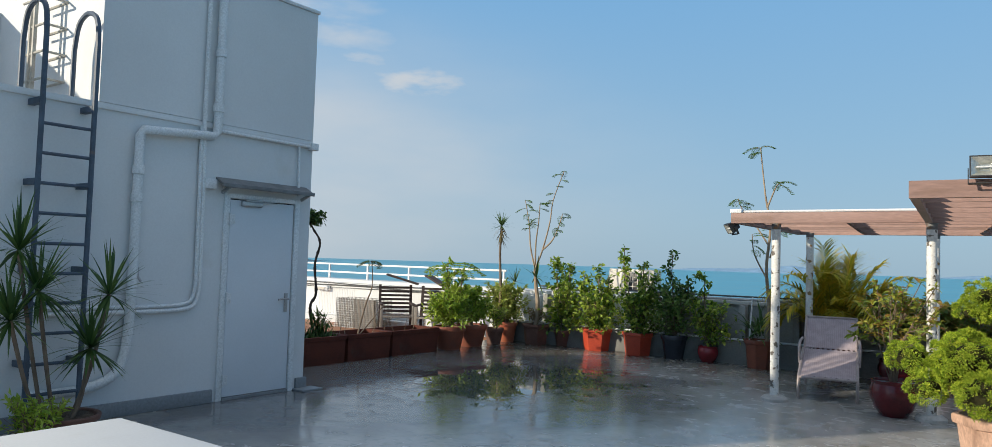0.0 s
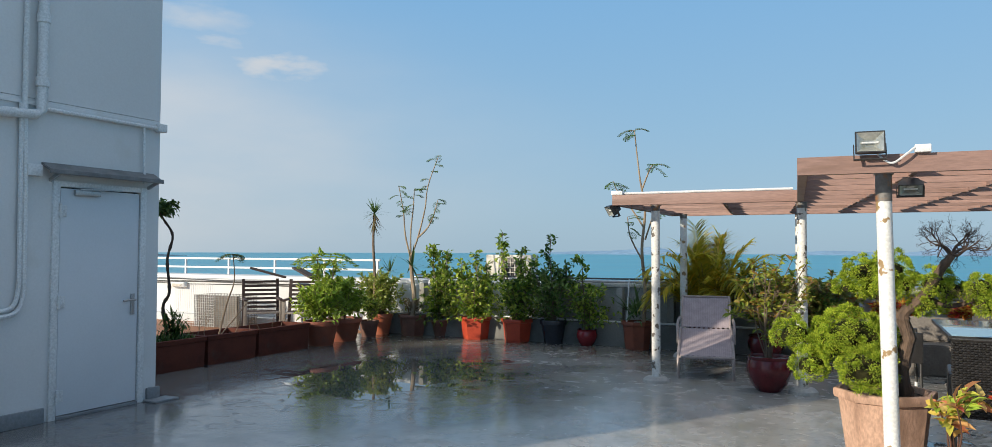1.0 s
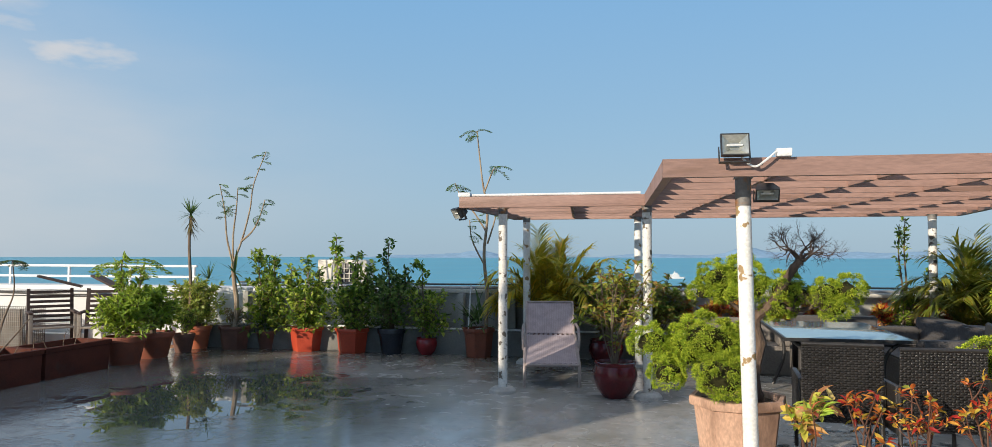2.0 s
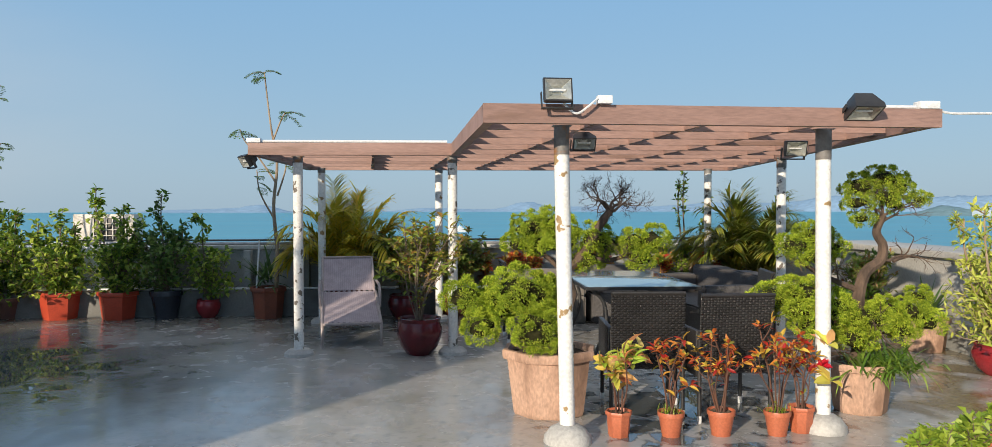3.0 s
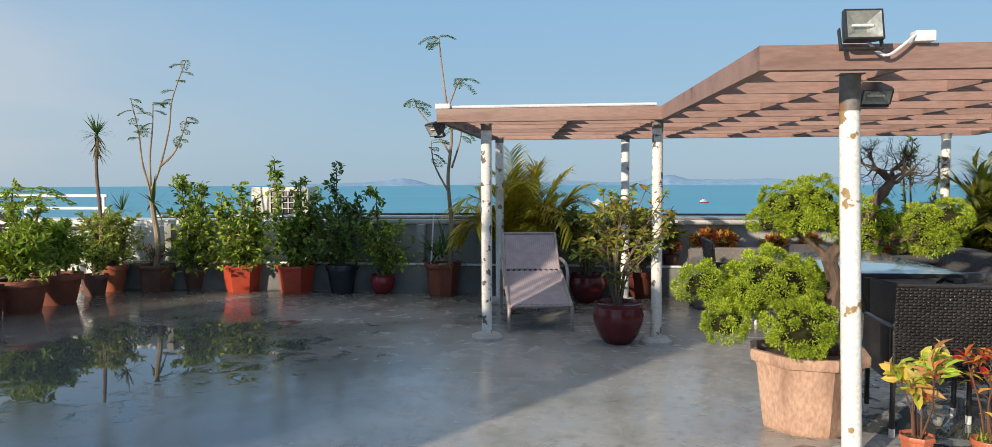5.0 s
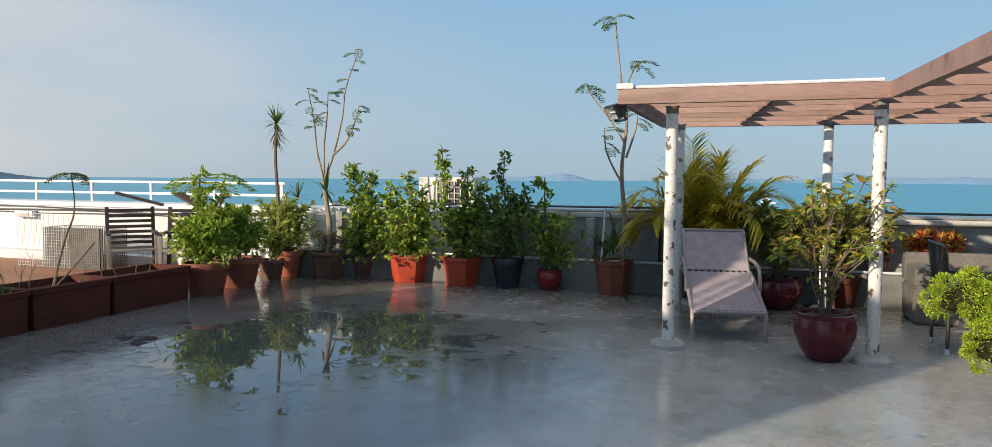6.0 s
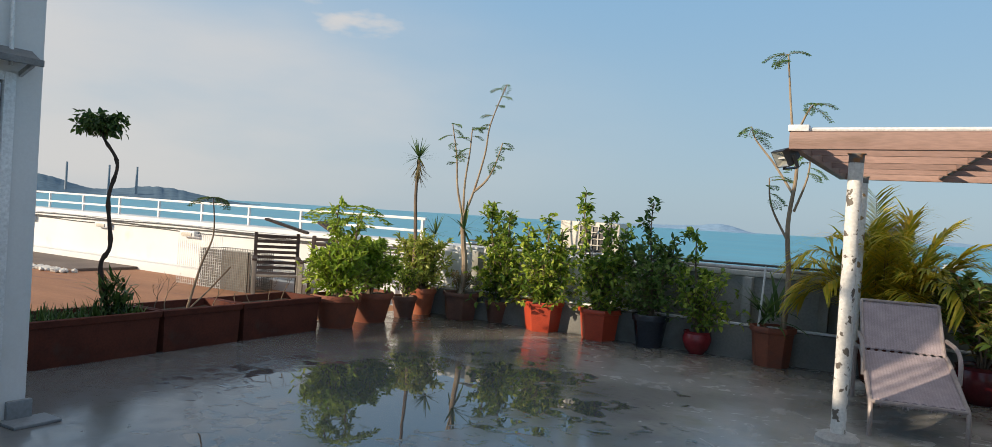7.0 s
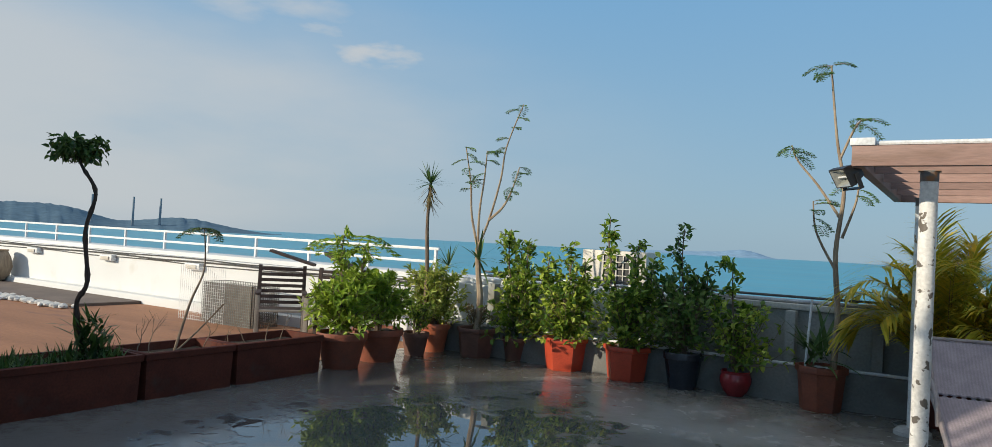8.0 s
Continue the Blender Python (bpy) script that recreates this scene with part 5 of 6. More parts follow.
t, z = potted((-1.9, 10.55, 0), 0.24, 0.42, M["terra_red"], "tall slender tree and strap-leaved plant in a terracotta pot", name="potted_tree", style="oct")
bm = B()
trunk = curve([(0.1, 0, z - 0.02), (0.12, 0.02, 0.9), (0.08, 0.0, 1.5), (0.13, 0, 2.1), (0.05, 0, 2.6), (-0.03, 0, 3.32)], 6)
tube(bm, trunk, [0.03 * (1 - 0.85 * i / len(trunk)) + 0.003 for i in range(len(trunk))], 8)
limbs = [curve([(0.08, 0, 1.35), (-0.1, 0, 1.7), (-0.14, 0, 2.0)], 5), curve([(0.1, 0, 1.85), (-0.1, 0.0, 2.15), (-0.3, 0, 2.4), (-0.36, 0, 2.55)], 5), curve([(0.13, 0, 1.65), (0.24, 0, 2.0), (0.26, 0, 2.25)], 5),
         curve([(0.08, 0, 2.4), (0.2, 0, 2.7), (0.26, 0, 2.78)], 5)]
for lb in limbs:
    tube(bm, lb, [0.014 * (1 - 0.7 * i / len(lb)) + 0.002 for i in range(len(lb))], 6)
part("trunk", bm, M["bark_pale"], t)
rng = np.random.default_rng(6)
sprays = [(trunk[-1 - i], rnd_dir(rng, -5, 40)) for i in (0, 0, 0, 1, 1)] + [(lb[-1 - (i % 5)], rnd_dir(rng, -20, 30)) for lb in limbs for i in range(5)]
feather_leaves(t, sprays, 9, L["feather"], 0.23)
rng = np.random.default_rng(7)
part("strap_leaves", strap_mesh("strap_leaves", [(rng.normal() * 0.07, rng.normal() * 0.07, z + 0.25 * rng.random()) for _ in range(26)], [rnd_dir(rng, 15, 75) for _ in range(26)], 0.5, 0.05, rng, 0.9), L["dark"], t, smooth=0)
part("cane", tube(B(), [(-0.14, -0.08, z - 0.05), (-0.1, -0.06, 1.05)], 0.012, 6), M["pipe"], t, "white support cane")
t, z = potted((-0.88, 10.62, 0), 0.24, 0.4, M["terra_dark"], "golden-green areca palm in a terracotta pot", name="potted_palm", style="round")
palm_crown(t, z, 42, 1.42, 21, L["palm"])
t, z = potted((-0.02, 10.2, 0), 0.22, 0.34, M["maroon"], "dense green shrub in a maroon glazed pot behind the lounger", style="belly")
sprigs(t, z, 22, 1.1, 0.5, 22, L["mixed"], M["bark"], 11, 0.095, 0.038, 4, 0.009, (0, 0), 1.6)
t, z = potted((0.62, 10.6, 0), 0.22, 0.34, M["terra_dark"], "leafy shrub in a terracotta pot at the parapet")
sprigs(t, z, 22, 1.1, 0.5, 23, L["mixed"], M["bark"], 11, 0.095, 0.038, 4, 0.009, (0, 0), 1.6)
t, z = potted((0.26, 7.86, 0), 0.215, 0.37, M["maroon"], "yellowing leggy shrub in a maroon glazed pot beside a post", style="belly")
sprigs(t, z, 19, 1.42, 0.36, 24, L["gold"], M["bark"], 9, 0.08, 0.033, 2, 0.008, (0.14, -0.02), 1.1)

# ---- planters and the roof beyond ----
def planter(y0, y1, label):
    t = thing("planter_box", (-6.62, (y0 + y1) / 2, 0), label, "planter", "row of planter boxes")
    ln, wd, h = y1 - y0 - 0.015, 0.56, 0.38
    bm = B()
    def ring(k, z):
        return [bm.verts.new((sx * (wd / 2 + k), sy * (ln / 2 + k), z)) for sx, sy in ((-1, -1), (1, -1), (1, 1), (-1, 1))]
    rings = [ring(-0.022, 0), ring(-0.012, h - 0.06), ring(0.0, h - 0.055), ring(0.005, h - 0.005), ring(-0.004, h), ring(-0.035, h), ring(-0.045, h - 0.08)]
    for a, b in zip(rings, rings[1:]):
        for i in range(4):
            bm.faces.new((a[i], a[(i + 1) % 4], b[(i + 1) % 4], b[i]))
    bm.faces.new(rings[0])
    part("trough", bm, M["terra_dark"], t)
    bm = B()
    bmesh.ops.create_grid(bm, x_segments=8, y_segments=16, size=0.5, matrix=Matrix.Translation((0, 0, h - 0.07)) @ Matrix.Diagonal((wd - 0.09, ln - 0.09, 1, 1)))
    for v in bm.verts:
        v.co.z += noise.noise(v.co * 9) * 0.018
    part("soil", bm, M["soil"], t)
    return t


t = planter(5.24, 6.40, "terracotta trough planter with a small tree and ground cover")
bm = B()
trunk = curve([(-0.05, 0.28, 0.3), (-0.08, 0.2, 0.75), (-0.02, 0.24, 0.95), (-0.02, 0.2, 1.35), (0.02, 0.24, 1.65), (-0.05, 0.17, 1.84), (-0.1, 0.13, 1.95)], 6)
tube(bm, trunk, [(0.02 * (1 - 0.5 * i / len(trunk)) + 0.002) * (1.25 if i % 4 == 1 else 0.92) for i in range(len(trunk))], 8)
part("trunk", bm, M["bark_dark"], t, "crooked brown trunk")
rng = np.random.default_rng(31)
P = []
for _ in range(520):
    q = np.clip(rng.normal(size=3), -1.5, 1.5) * (0.085, 0.1, 0.05)
    P.append(Vector((-0.1, 0.14, 2.0)) + Vector(q))
D = [(p - Vector((-0.1, 0.14, 1.98))) * 3 + Vector(rng.normal(size=3) * 0.4) + Vector((0, 0, -0.3)) for p in P]
part("crown", leaf_mesh("crown", P, D, 0.06, 0.038, rng, droop=0.3, broad=True), L["dark"], t, smooth=0)
rng = np.random.default_rng(32)
P = [(rng.uniform(-0.2, 0.2), rng.uniform(-0.5, 0.5), 0.31) for _ in range(420)]
part("ground_cover", strap_mesh("ground_cover", P, [rnd_dir(rng, 20, 80) for _ in P], 0.16, 0.016, rng, 0.6, 3), L["dark"], t, smooth=0)
P = [(0.0 + rng.normal() * 0.07, 0.28 + rng.normal() * 0.07, 0.33 + 0.32 * rng.random()) for _ in range(170)]
part("small_conifer", strap_mesh("small_conifer", P, [rnd_dir(rng, 10, 70) for _ in P], 0.16, 0.03, rng, 0.35, 3), L["dark"], t, smooth=0)
t = planter(6.41, 7.30, "terracotta trough planter with bare twigs")
bm, tips = B(), []
rng = np.random.default_rng(33)
for y in (-0.35, -0.22, 0.3):
    grow(bm, rng, Vector((0.0, y, 0.3)), Vector((0, rng.normal() * 0.2, 1)), 0.2, 0.006, 2, tips, 0.5, 0.15, 3)
st = curve([(0, 0.0, 0.3), (0, 0.14, 0.75), (0.02, 0.25, 1.05), (0, 0.24, 1.42)], 5)
tube(bm, st, [0.014 - 0.0006 * i for i in range(len(st))], 6)
tube(bm, curve([(0, 0.02, 0.32), (0, 0.25, 0.5), (0, 0.5, 0.72)], 4), 0.008, 6)
tagged(part("bare_twig", bm, M["bark"], t, "bare grey twigs"), kind="stuff")
feather_leaves(t, [(st[-1], rnd_dir(rng, 0, 12)) for _ in range(6)], 34, L["dark"], 0.22)
t = planter(7.31, 8.40, "terracotta trough planter with dry weeds")
bm, tips = B(), []
for y in (-0.4, -0.2, 0.0, 0.2):
    grow(bm, rng, Vector((0.0, y, 0.3)), Vector((0, rng.normal() * 0.3, 1)), 0.18, 0.005, 2, tips, 0.5, 0.1, 3)
tagged(part("weed_stalk", bm, M["bark"], t, "dry weed stalks"), kind="stuff")
t, z = potted((-6.75, 4.98, 0), 0.2, 0.33, M["terra_dark"], "old terracotta pot with a dry stump", category="pot", name="clay_pot")
part("stump", lathe(B(), [(0.1, 0.25), (0.1, 0.52), (0.09, 0.54)], 12, 0.2), M["bark_dark"], t)

rail = thing("railing", (0, WY + 0.55, 0.94), "white painted two-bar metal railing on the parapet", "railing")
x = -21.5
while x < -7.3:
    part("railing_post", bar(B(), (x, 0, 0), (x, 0, 0.34), 0.04, 0.04), M["pipe"], rail)
    x += 1.29
for z in (0.15, 0.34):
    part("railing_bar", box(B(), -21.6, -7.25, -0.022, 0.022, z - 0.02, z + 0.02, 0.004), M["pipe"], rail)
wires = thing("parapet_cables", (0, WY - 0.02, 0), "dark cables clipped along the white parapet", "cable")
for z, r in ((0.80, 0.014), (0.845, 0.01), (0.755, 0.008)):
    part("cable", tube(B(), curve([(-21.5 + 1.2 * i, 0.0, z + 0.012 * math.sin(i * 2.1 + z * 50)) for i in range(13)], 3), r, 6), M["cable"], wires)
for x in (-17.3, -12.0, -14.6):
    wl_ = thing("wall_lamp", (x, WY - 0.05, 0.72), "small pale bulkhead lamp on the white parapet", "wall lamp", "wall lamps")
    part("housing", box(B(), -0.2, 0.2, -0.06, 0.05, -0.05, 0.06, 0.015), M["pipe"], wl_)
    part("lens", box(B(), -0.13, 0.13, -0.08, -0.062, -0.035, 0.03, 0.006), M["ac"], wl_)

cr = thing("mesh_crate", (-10.05, 10.35, -0.02), "grey wire mesh cage standing on the roof", "cage")
for (x0, y0), (x1, y1) in (((-0.56, -0.25), (0.56, -0.25)), ((-0.56, 0.25), (0.56, 0.25)), ((-0.56, -0.25), (-0.56, 0.25)), ((0.56, -0.25), (0.56, 0.25))):
    bm = B()
    n = 28 if x0 != x1 else 12
    for i in range(n + 1):
        f = i / n
        x, y = x0 + (x1 - x0) * f, y0 + (y1 - y0) * f
        bar(bm, (x, y, 0.0), (x, y, 0.62), 0.008, 0.008)
    for i in range(16):
        bar(bm, (x0, y0, 0.01 + i * 0.04), (x1, y1, 0.01 + i * 0.04), 0.008, 0.008)
    part("mesh_panel", bm, M["wire"], cr)
bm = B()
for i in range(22):
    bar(bm, (-1.05 + i * 0.05, -0.29, 0.0), (-1.05 + i * 0.05, -0.29, 0.84), 0.004, 0.004)
for i in range(17):
    bar(bm, (-1.05, -0.29, 0.02 + i * 0.05), (0.0, -0.29, 0.02 + i * 0.05), 0.004, 0.004)
part("loose_mesh", bm, M["pipe"], cr, "thin pale wire mesh leaning on it")
part("board", box(B(), -0.54, 0.54, -0.2, -0.17, 0.0, 0.6, 0.004), M["cageboard"], cr)

def slat_chair(at, turn):
    c = thing("garden_chair", at, "weathered dark slatted wooden garden chair", "chair", "old garden chairs", turn)
    for i in range(4):
        part("seat_slat", box(B(), -0.3, 0.3, -0.3 + i * 0.13, -0.19 + i * 0.13, 0.33, 0.36, 0.005), M["oldwood"] if i else M["palewood"], c)
    for i in range(7):
        part("back_slat", bar(B(), (-0.3, 0.25 + 0.018 * i, 0.42 + i * 0.078), (0.3, 0.25 + 0.018 * i, 0.42 + i * 0.078), 0.02, 0.045), M["oldwood"], c)
    for x in (-0.31, 0.31):
        part("leg", box(B(), x - 0.03, x + 0.03, -0.3, -0.24, 0, 0.56, 0.005), M["palewood"], c)
        part("leg", bar(B(), (x, 0.2, 0.0), (x, 0.385, 0.94), 0.05, 0.05), M["oldwood"], c)
        part("arm", box(B(), x - 0.035, x + 0.035, -0.32, 0.28, 0.563, 0.595, 0.006), M["oldwood"], c)


slat_chair((-8.88, 10.1, -0.02), 48)
slat_chair((-8.15, 10.4, -0.02), 30)
for x, y, tn in ((-9.0, 10.4, 25), (-8.35, 10.65, -25)):
    lean = thing("timber_offcut", (x, y, 0.93), "dark timber board lying across the chair backs", "board", "boards on the chairs", tn)
    part("plank", bar(B(), (-0.34, -0.02, 0.2), (0.3, 0.06, 0.02), 0.17, 0.035), M["oldwood"], lean)
vase = thing("clay_jar", (-18.2, 10.6, 0.03), "banded brown clay jar on the roof strip", "jar")
part("body", lathe(B(), [(0.2, 0), (0.28, 0.08), (0.34, 0.3), (0.3, 0.5), (0.24, 0.62), (0.26, 0.66), (0.2, 0.66), (0.18, 0.5)], 24), M["bark_pale"], vase)
rng = np.random.default_rng(41)
bm = B()
for i in range(260):
    x, yy = rng.uniform(-20, -13.0), 9.35 + rng.normal() * 0.09
    bmesh.ops.create_icosphere(bm, subdivisions=1, radius=1, matrix=Matrix.Translation((x, yy, 0.01)) @ Matrix.Rotation(rng.uniform(0, 6), 4, "Z") @ Matrix.Diagonal((rng.uniform(0.05, 0.1), rng.uniform(0.04, 0.07), rng.uniform(0.03, 0.05), 1)))
solid("pebble_border", bm, M["pebble"], "row of white pebbles edging the roof strip", "pebbles", "stuff")

ac = thing("air_conditioner", (-4.75, 12.25, -0.02), "cream outdoor air-conditioning unit with a fan grille", "air conditioner")
part("casing", box(B(), -0.46, 0.46, -0.18, 0.18, 0.86, 1.42, 0.02), M["ac"], ac)
# Flat black plate on the casing, standing in for the shaded fan recess.
part("fan_recess", box(B(), -0.14, 0.34, -0.186, -0.181, 0.91, 1.36, 0.002), M["black"], ac)
bm = B()
for i in range(6):
    bar(bm, (-0.14 + i * 0.096, -0.2, 0.9), (-0.14 + i * 0.096, -0.2, 1.37), 0.016, 0.012)
    bar(bm, (-0.15, -0.2, 0.91 + i * 0.09), (0.35, -0.2, 0.91 + i * 0.09), 0.016, 0.012)
part("grille", bm, M["ac"], ac)
part("stand", box(B(), -0.4, 0.4, -0.14, 0.14, 0.0, 0.858, 0.01), M["grey_wall"], ac)
for i, (z, r) in enumerate(((0.99, 0.022), (1.03, 0.014))):
    solid("coping_pipe", tube(B(), [(-6.2 + 1.2 * k, WY + 0.05 + 0.12 * i, z + 0.004 * math.sin(k * 1.7)) for k in range(11)], r, 8), M["cable"] if i else M["alu"], "dull service pipe running along the coping", "pipe")
solid("ledge_pipe", tube(B(), [(-5.8, WY - 0.27, 0.378), (5.7, WY - 0.27, 0.378)], 0.016, 8), M["pipe"], "white water pipe lying on the parapet ledge", "pipe")
for x in (-5.85, -2.25, -1.45):
    solid("wall_buttress", box(B(), x - 0.05, x + 0.05, WY - 0.2, WY - 0.06, 0.362, 0.9, 0.01), M["grey_wall"], "narrow concrete rib on the parapet", "buttress", "structure")

# ---- plants round the pergola ----
BG = "bonsai in tan pots"
t = thing("potted_juniper", (1.3, 5.62, 0), "large clipped juniper bonsai with a dead top in a tan pot", "potted plant", BG)
z = pot_parts(t, 0.35, 0.47, M["tan_pot"], "oct", 0.9, 0.2)
bm = B()
trunk = curve([(0.14, 0.05, z - 0.02), (0.11, 0.03, 0.62), (0.16, 0.04, 0.85), (0.13, 0.03, 1.02), (0.26, 0.0, 1.16), (0.37, -0.02, 1.36), (0.44, -0.02, 1.46)], 6)
tube(bm, trunk, [0.06 * (1 - 0.55 * i / len(trunk)) * (1.15 if i % 5 == 2 else 0.95) for i in range(len(trunk))], 8)
for pts, r in (([(0.12, 0.03, 0.6), (-0.1, 0, 0.72), (-0.3, -0.02, 0.75), (-0.55, 0, 0.8)], 0.028), ([(0.12, 0.02, 0.56), (0.05, -0.18, 0.58), (-0.08, -0.28, 0.56)], 0.022),
               ([(0.13, 0.03, 0.98), (0.02, 0.06, 1.1), (-0.14, 0.05, 1.2)], 0.026), ([(0.24, 0.0, 1.12), (0.42, -0.02, 1.1), (0.56, 0, 1.13), (0.7, 0.0, 1.16)], 0.022)):
    pts = curve(pts, 4)
    tube(bm, pts, [r * (1 - 0.6 * i / len(pts)) for i in range(len(pts))], 7)
tips, rng = [], np.random.default_rng(56)
for x in (0.4, 0.5, 0.58):
    grow(bm, rng, Vector((x, -0.02, 1.11)), Vector((0.1, -0.5, 0.4)).normalized(), 0.13, 0.01, 3, tips, 0.8, 0.0, 3, 0.35)
part("trunk", bm, M["bark_mid"], t, "gnarled brown trunk")
bm, rng = B(), np.random.default_rng(63)
for d in ((0.1, 0, 1), (-0.9, 0, 0.35), (0.9, 0.1, 0.2), (-0.5, 0.2, 0.8), (0.6, -0.1, 0.8)):
    grow(bm, rng, trunk[-1], Vector(d).normalized(), 0.14, 0.014, 4, tips, 0.6, 0.04, 4, 0.3)
part("dead_top", bm, M["bark_dark"], t, "bare blackened branches")
clumps(t, [(-0.22, 0.0, 0.85, 0.28, 0.26, 0.2), (-0.12, -0.25, 0.63, 0.19, 0.17, 0.16), (-0.62, -0.02, 0.84, 0.14, 0.14, 0.11), (-0.5, -0.12, 0.63, 0.12, 0.13, 0.11),
           (-0.4, 0.05, 0.75, 0.15, 0.16, 0.14), (-0.02, 0.12, 0.78, 0.13, 0.18, 0.16)], 51, L["juniper"])
clumps(t, [(-0.13, 0.05, 1.32, 0.15, 0.17, 0.12), (0.05, 0.05, 1.34, 0.14, 0.16, 0.13), (-0.22, 0.03, 1.21, 0.11, 0.13, 0.07), (-0.02, 0.0, 1.22, 0.16, 0.16, 0.08), (0.15, 0.04, 1.24, 0.08, 0.11, 0.1),
           (0.33, 0.03, 1.25, 0.12, 0.13, 0.1), (0.3, 0.02, 1.1, 0.1, 0.1, 0.08), (0.45, 0.05, 1.2, 0.08, 0.1, 0.08), (0.62, 0.0, 1.22, 0.11, 0.13, 0.1), (0.76, 0.0, 1.24, 0.12, 0.13, 0.1),
           (0.68, 0.0, 1.12, 0.12, 0.12, 0.07)], 61, L["juniper"], "upper_foliage", 0.042, 170)
t = thing("potted_juniper", (3.57, 5.5, 0), "twisted juniper bonsai with open green pads in a tan pot", "potted plant", BG)
z = pot_parts(t, 0.235, 0.36, M["tan_pot"], "oct", 0.92, 0.39)
bm = B()
trunk = curve([(0.04, 0.1, z - 0.02), (0.03, 0.1, 0.6), (0.04, 0.1, 0.84), (0.09, 0.1, 1.0), (0.2, 0.1, 1.09), (0.22, 0.1, 1.2), (0.17, 0.1, 1.3), (0.22, 0.1, 1.42)], 6)
tube(bm, trunk, [0.052 * (1 - 0.5 * i / len(trunk)) for i in range(len(trunk))], 8)
rng, tips = np.random.default_rng(52), []
for p, d in ((trunk[-1], (0.1, 0, 0.7)), (trunk[-3], (-0.7, 0.1, 0.6)), (trunk[-4], (0.9, 0, 0.5)), (trunk[-1], (0.8, -0.1, 0.6)), (trunk[-2], (-0.3, -0.2, 0.8))):
    grow(bm, rng, Vector(p), Vector(d).normalized(), 0.16, 0.012, 3, tips, 0.5, 0.08, 3)
for q in ((0.22, 0.1, 1.1), (0.3, 0.1, 1.08)):
    grow(bm, rng, Vector(q), Vector((1, 0, 0.0)), 0.2, 0.014, 3, tips, 0.35, -0.01, 3)
limb = curve([(0.05, 0.1, 0.86), (-0.12, 0.1, 0.93), (-0.28, 0.1, 1.0), (-0.42, 0.1, 1.1)], 4)
tube(bm, limb, [0.024 * (1 - 0.5 * i / len(limb)) for i in range(len(limb))], 6)
for q in limb[4::3]:
    grow(bm, rng, q, Vector((-0.4, -0.4, 0.5)).normalized(), 0.12, 0.009, 3, tips, 0.7, 0.02, 3)
for q, d in (((0.05, 0.05, 0.5), (-1, -0.1, 0.5)), ((0.06, 0.05, 0.5), (1, -0.2, 0.4)), ((0.04, 0.0, 0.45), (0.1, -1, 0.4))):
    grow(bm, rng, Vector(q), Vector(d).normalized(), 0.2, 0.016, 2, tips, 0.5, 0.05, 3)
part("trunk", bm, M["bark_mid"], t, "gnarled twisting trunk")
clumps(t, [(0.04, 0.1, 1.64, 0.12, 0.12, 0.09), (0.2, 0.06, 1.7, 0.13, 0.12, 0.08), (0.35, 0.12, 1.63, 0.1, 0.11, 0.08), (0.0, 0.05, 1.52, 0.1, 0.1, 0.06), (0.18, 0.0, 1.56, 0.1, 0.09, 0.07),
           (0.3, 0.1, 1.5, 0.08, 0.09, 0.05), (0.5, 0.1, 1.54, 0.06, 0.06, 0.04), (0.06, 0.1, 1.4, 0.08, 0.08, 0.04)], 53, L["juniper"], "crown", 0.036, 110)
clumps(t, [(-0.3, 0.1, 1.27, 0.15, 0.15, 0.09), (-0.46, 0.08, 1.2, 0.12, 0.14, 0.08), (-0.36, 0.0, 1.12, 0.13, 0.12, 0.06), (-0.18, 0.1, 1.18, 0.1, 0.1, 0.07), (-0.64, 0.05, 0.82, 0.16, 0.16, 0.11),
           (-0.45, 0.0, 0.86, 0.17, 0.17, 0.12), (-0.52, -0.06, 0.74, 0.13, 0.13, 0.08), (-0.34, -0.04, 0.64, 0.17, 0.16, 0.12), (-0.2, 0.0, 0.76, 0.12, 0.14, 0.11), (0.02, -0.05, 0.67, 0.16, 0.15, 0.12),
           (-0.1, -0.08, 0.54, 0.15, 0.14, 0.1), (0.2, 0.02, 0.72, 0.12, 0.13, 0.1), (0.4, 0.08, 0.7, 0.13, 0.14, 0.1), (0.3, 0.0, 0.58, 0.12, 0.12, 0.08), (0.56, 0.1, 0.62, 0.11, 0.12, 0.08), (0.5, 0.1, 0.82, 0.08, 0.08, 0.05)],
       54, L["juniper"], "lower_foliage", 0.044, 170)
rng = np.random.default_rng(55)
P = [(0.12 + rng.normal() * 0.12, -0.1 + rng.normal() * 0.09, z) for _ in range(340)]
part("grass", strap_mesh("grass", P, [rnd_dir(rng, 0, 70) for _ in P], 0.25, 0.019, rng, 1.6, 6), L["grass"], t, smooth=0)
t = thing("slender_shrub", (3.85, 10.6, 0), "slender upright shrub in a brown pot beside a post", "potted plant")
z = pot_parts(t, 0.2, 0.34, M["brown_pot"], "round")
shrub(t, z, 1.2, 0.2, 64, L["citrus"], M["bark"], 3, 14, 10, 0.07, 0.026, 0.3, (20, 70), spikes=((0.0, 0, 1.98), (0.3, 0, 1.75), (-0.06, 0.05, 1.9)))
t = thing("potted_palm", (4.55, 9.95, 0), "dark green areca palm in a brown pot", "potted plant")
z = pot_parts(t, 0.24, 0.38, M["brown_pot"], "round")
palm_crown(t, z, 52, 1.4, 65, L["palm_green"])
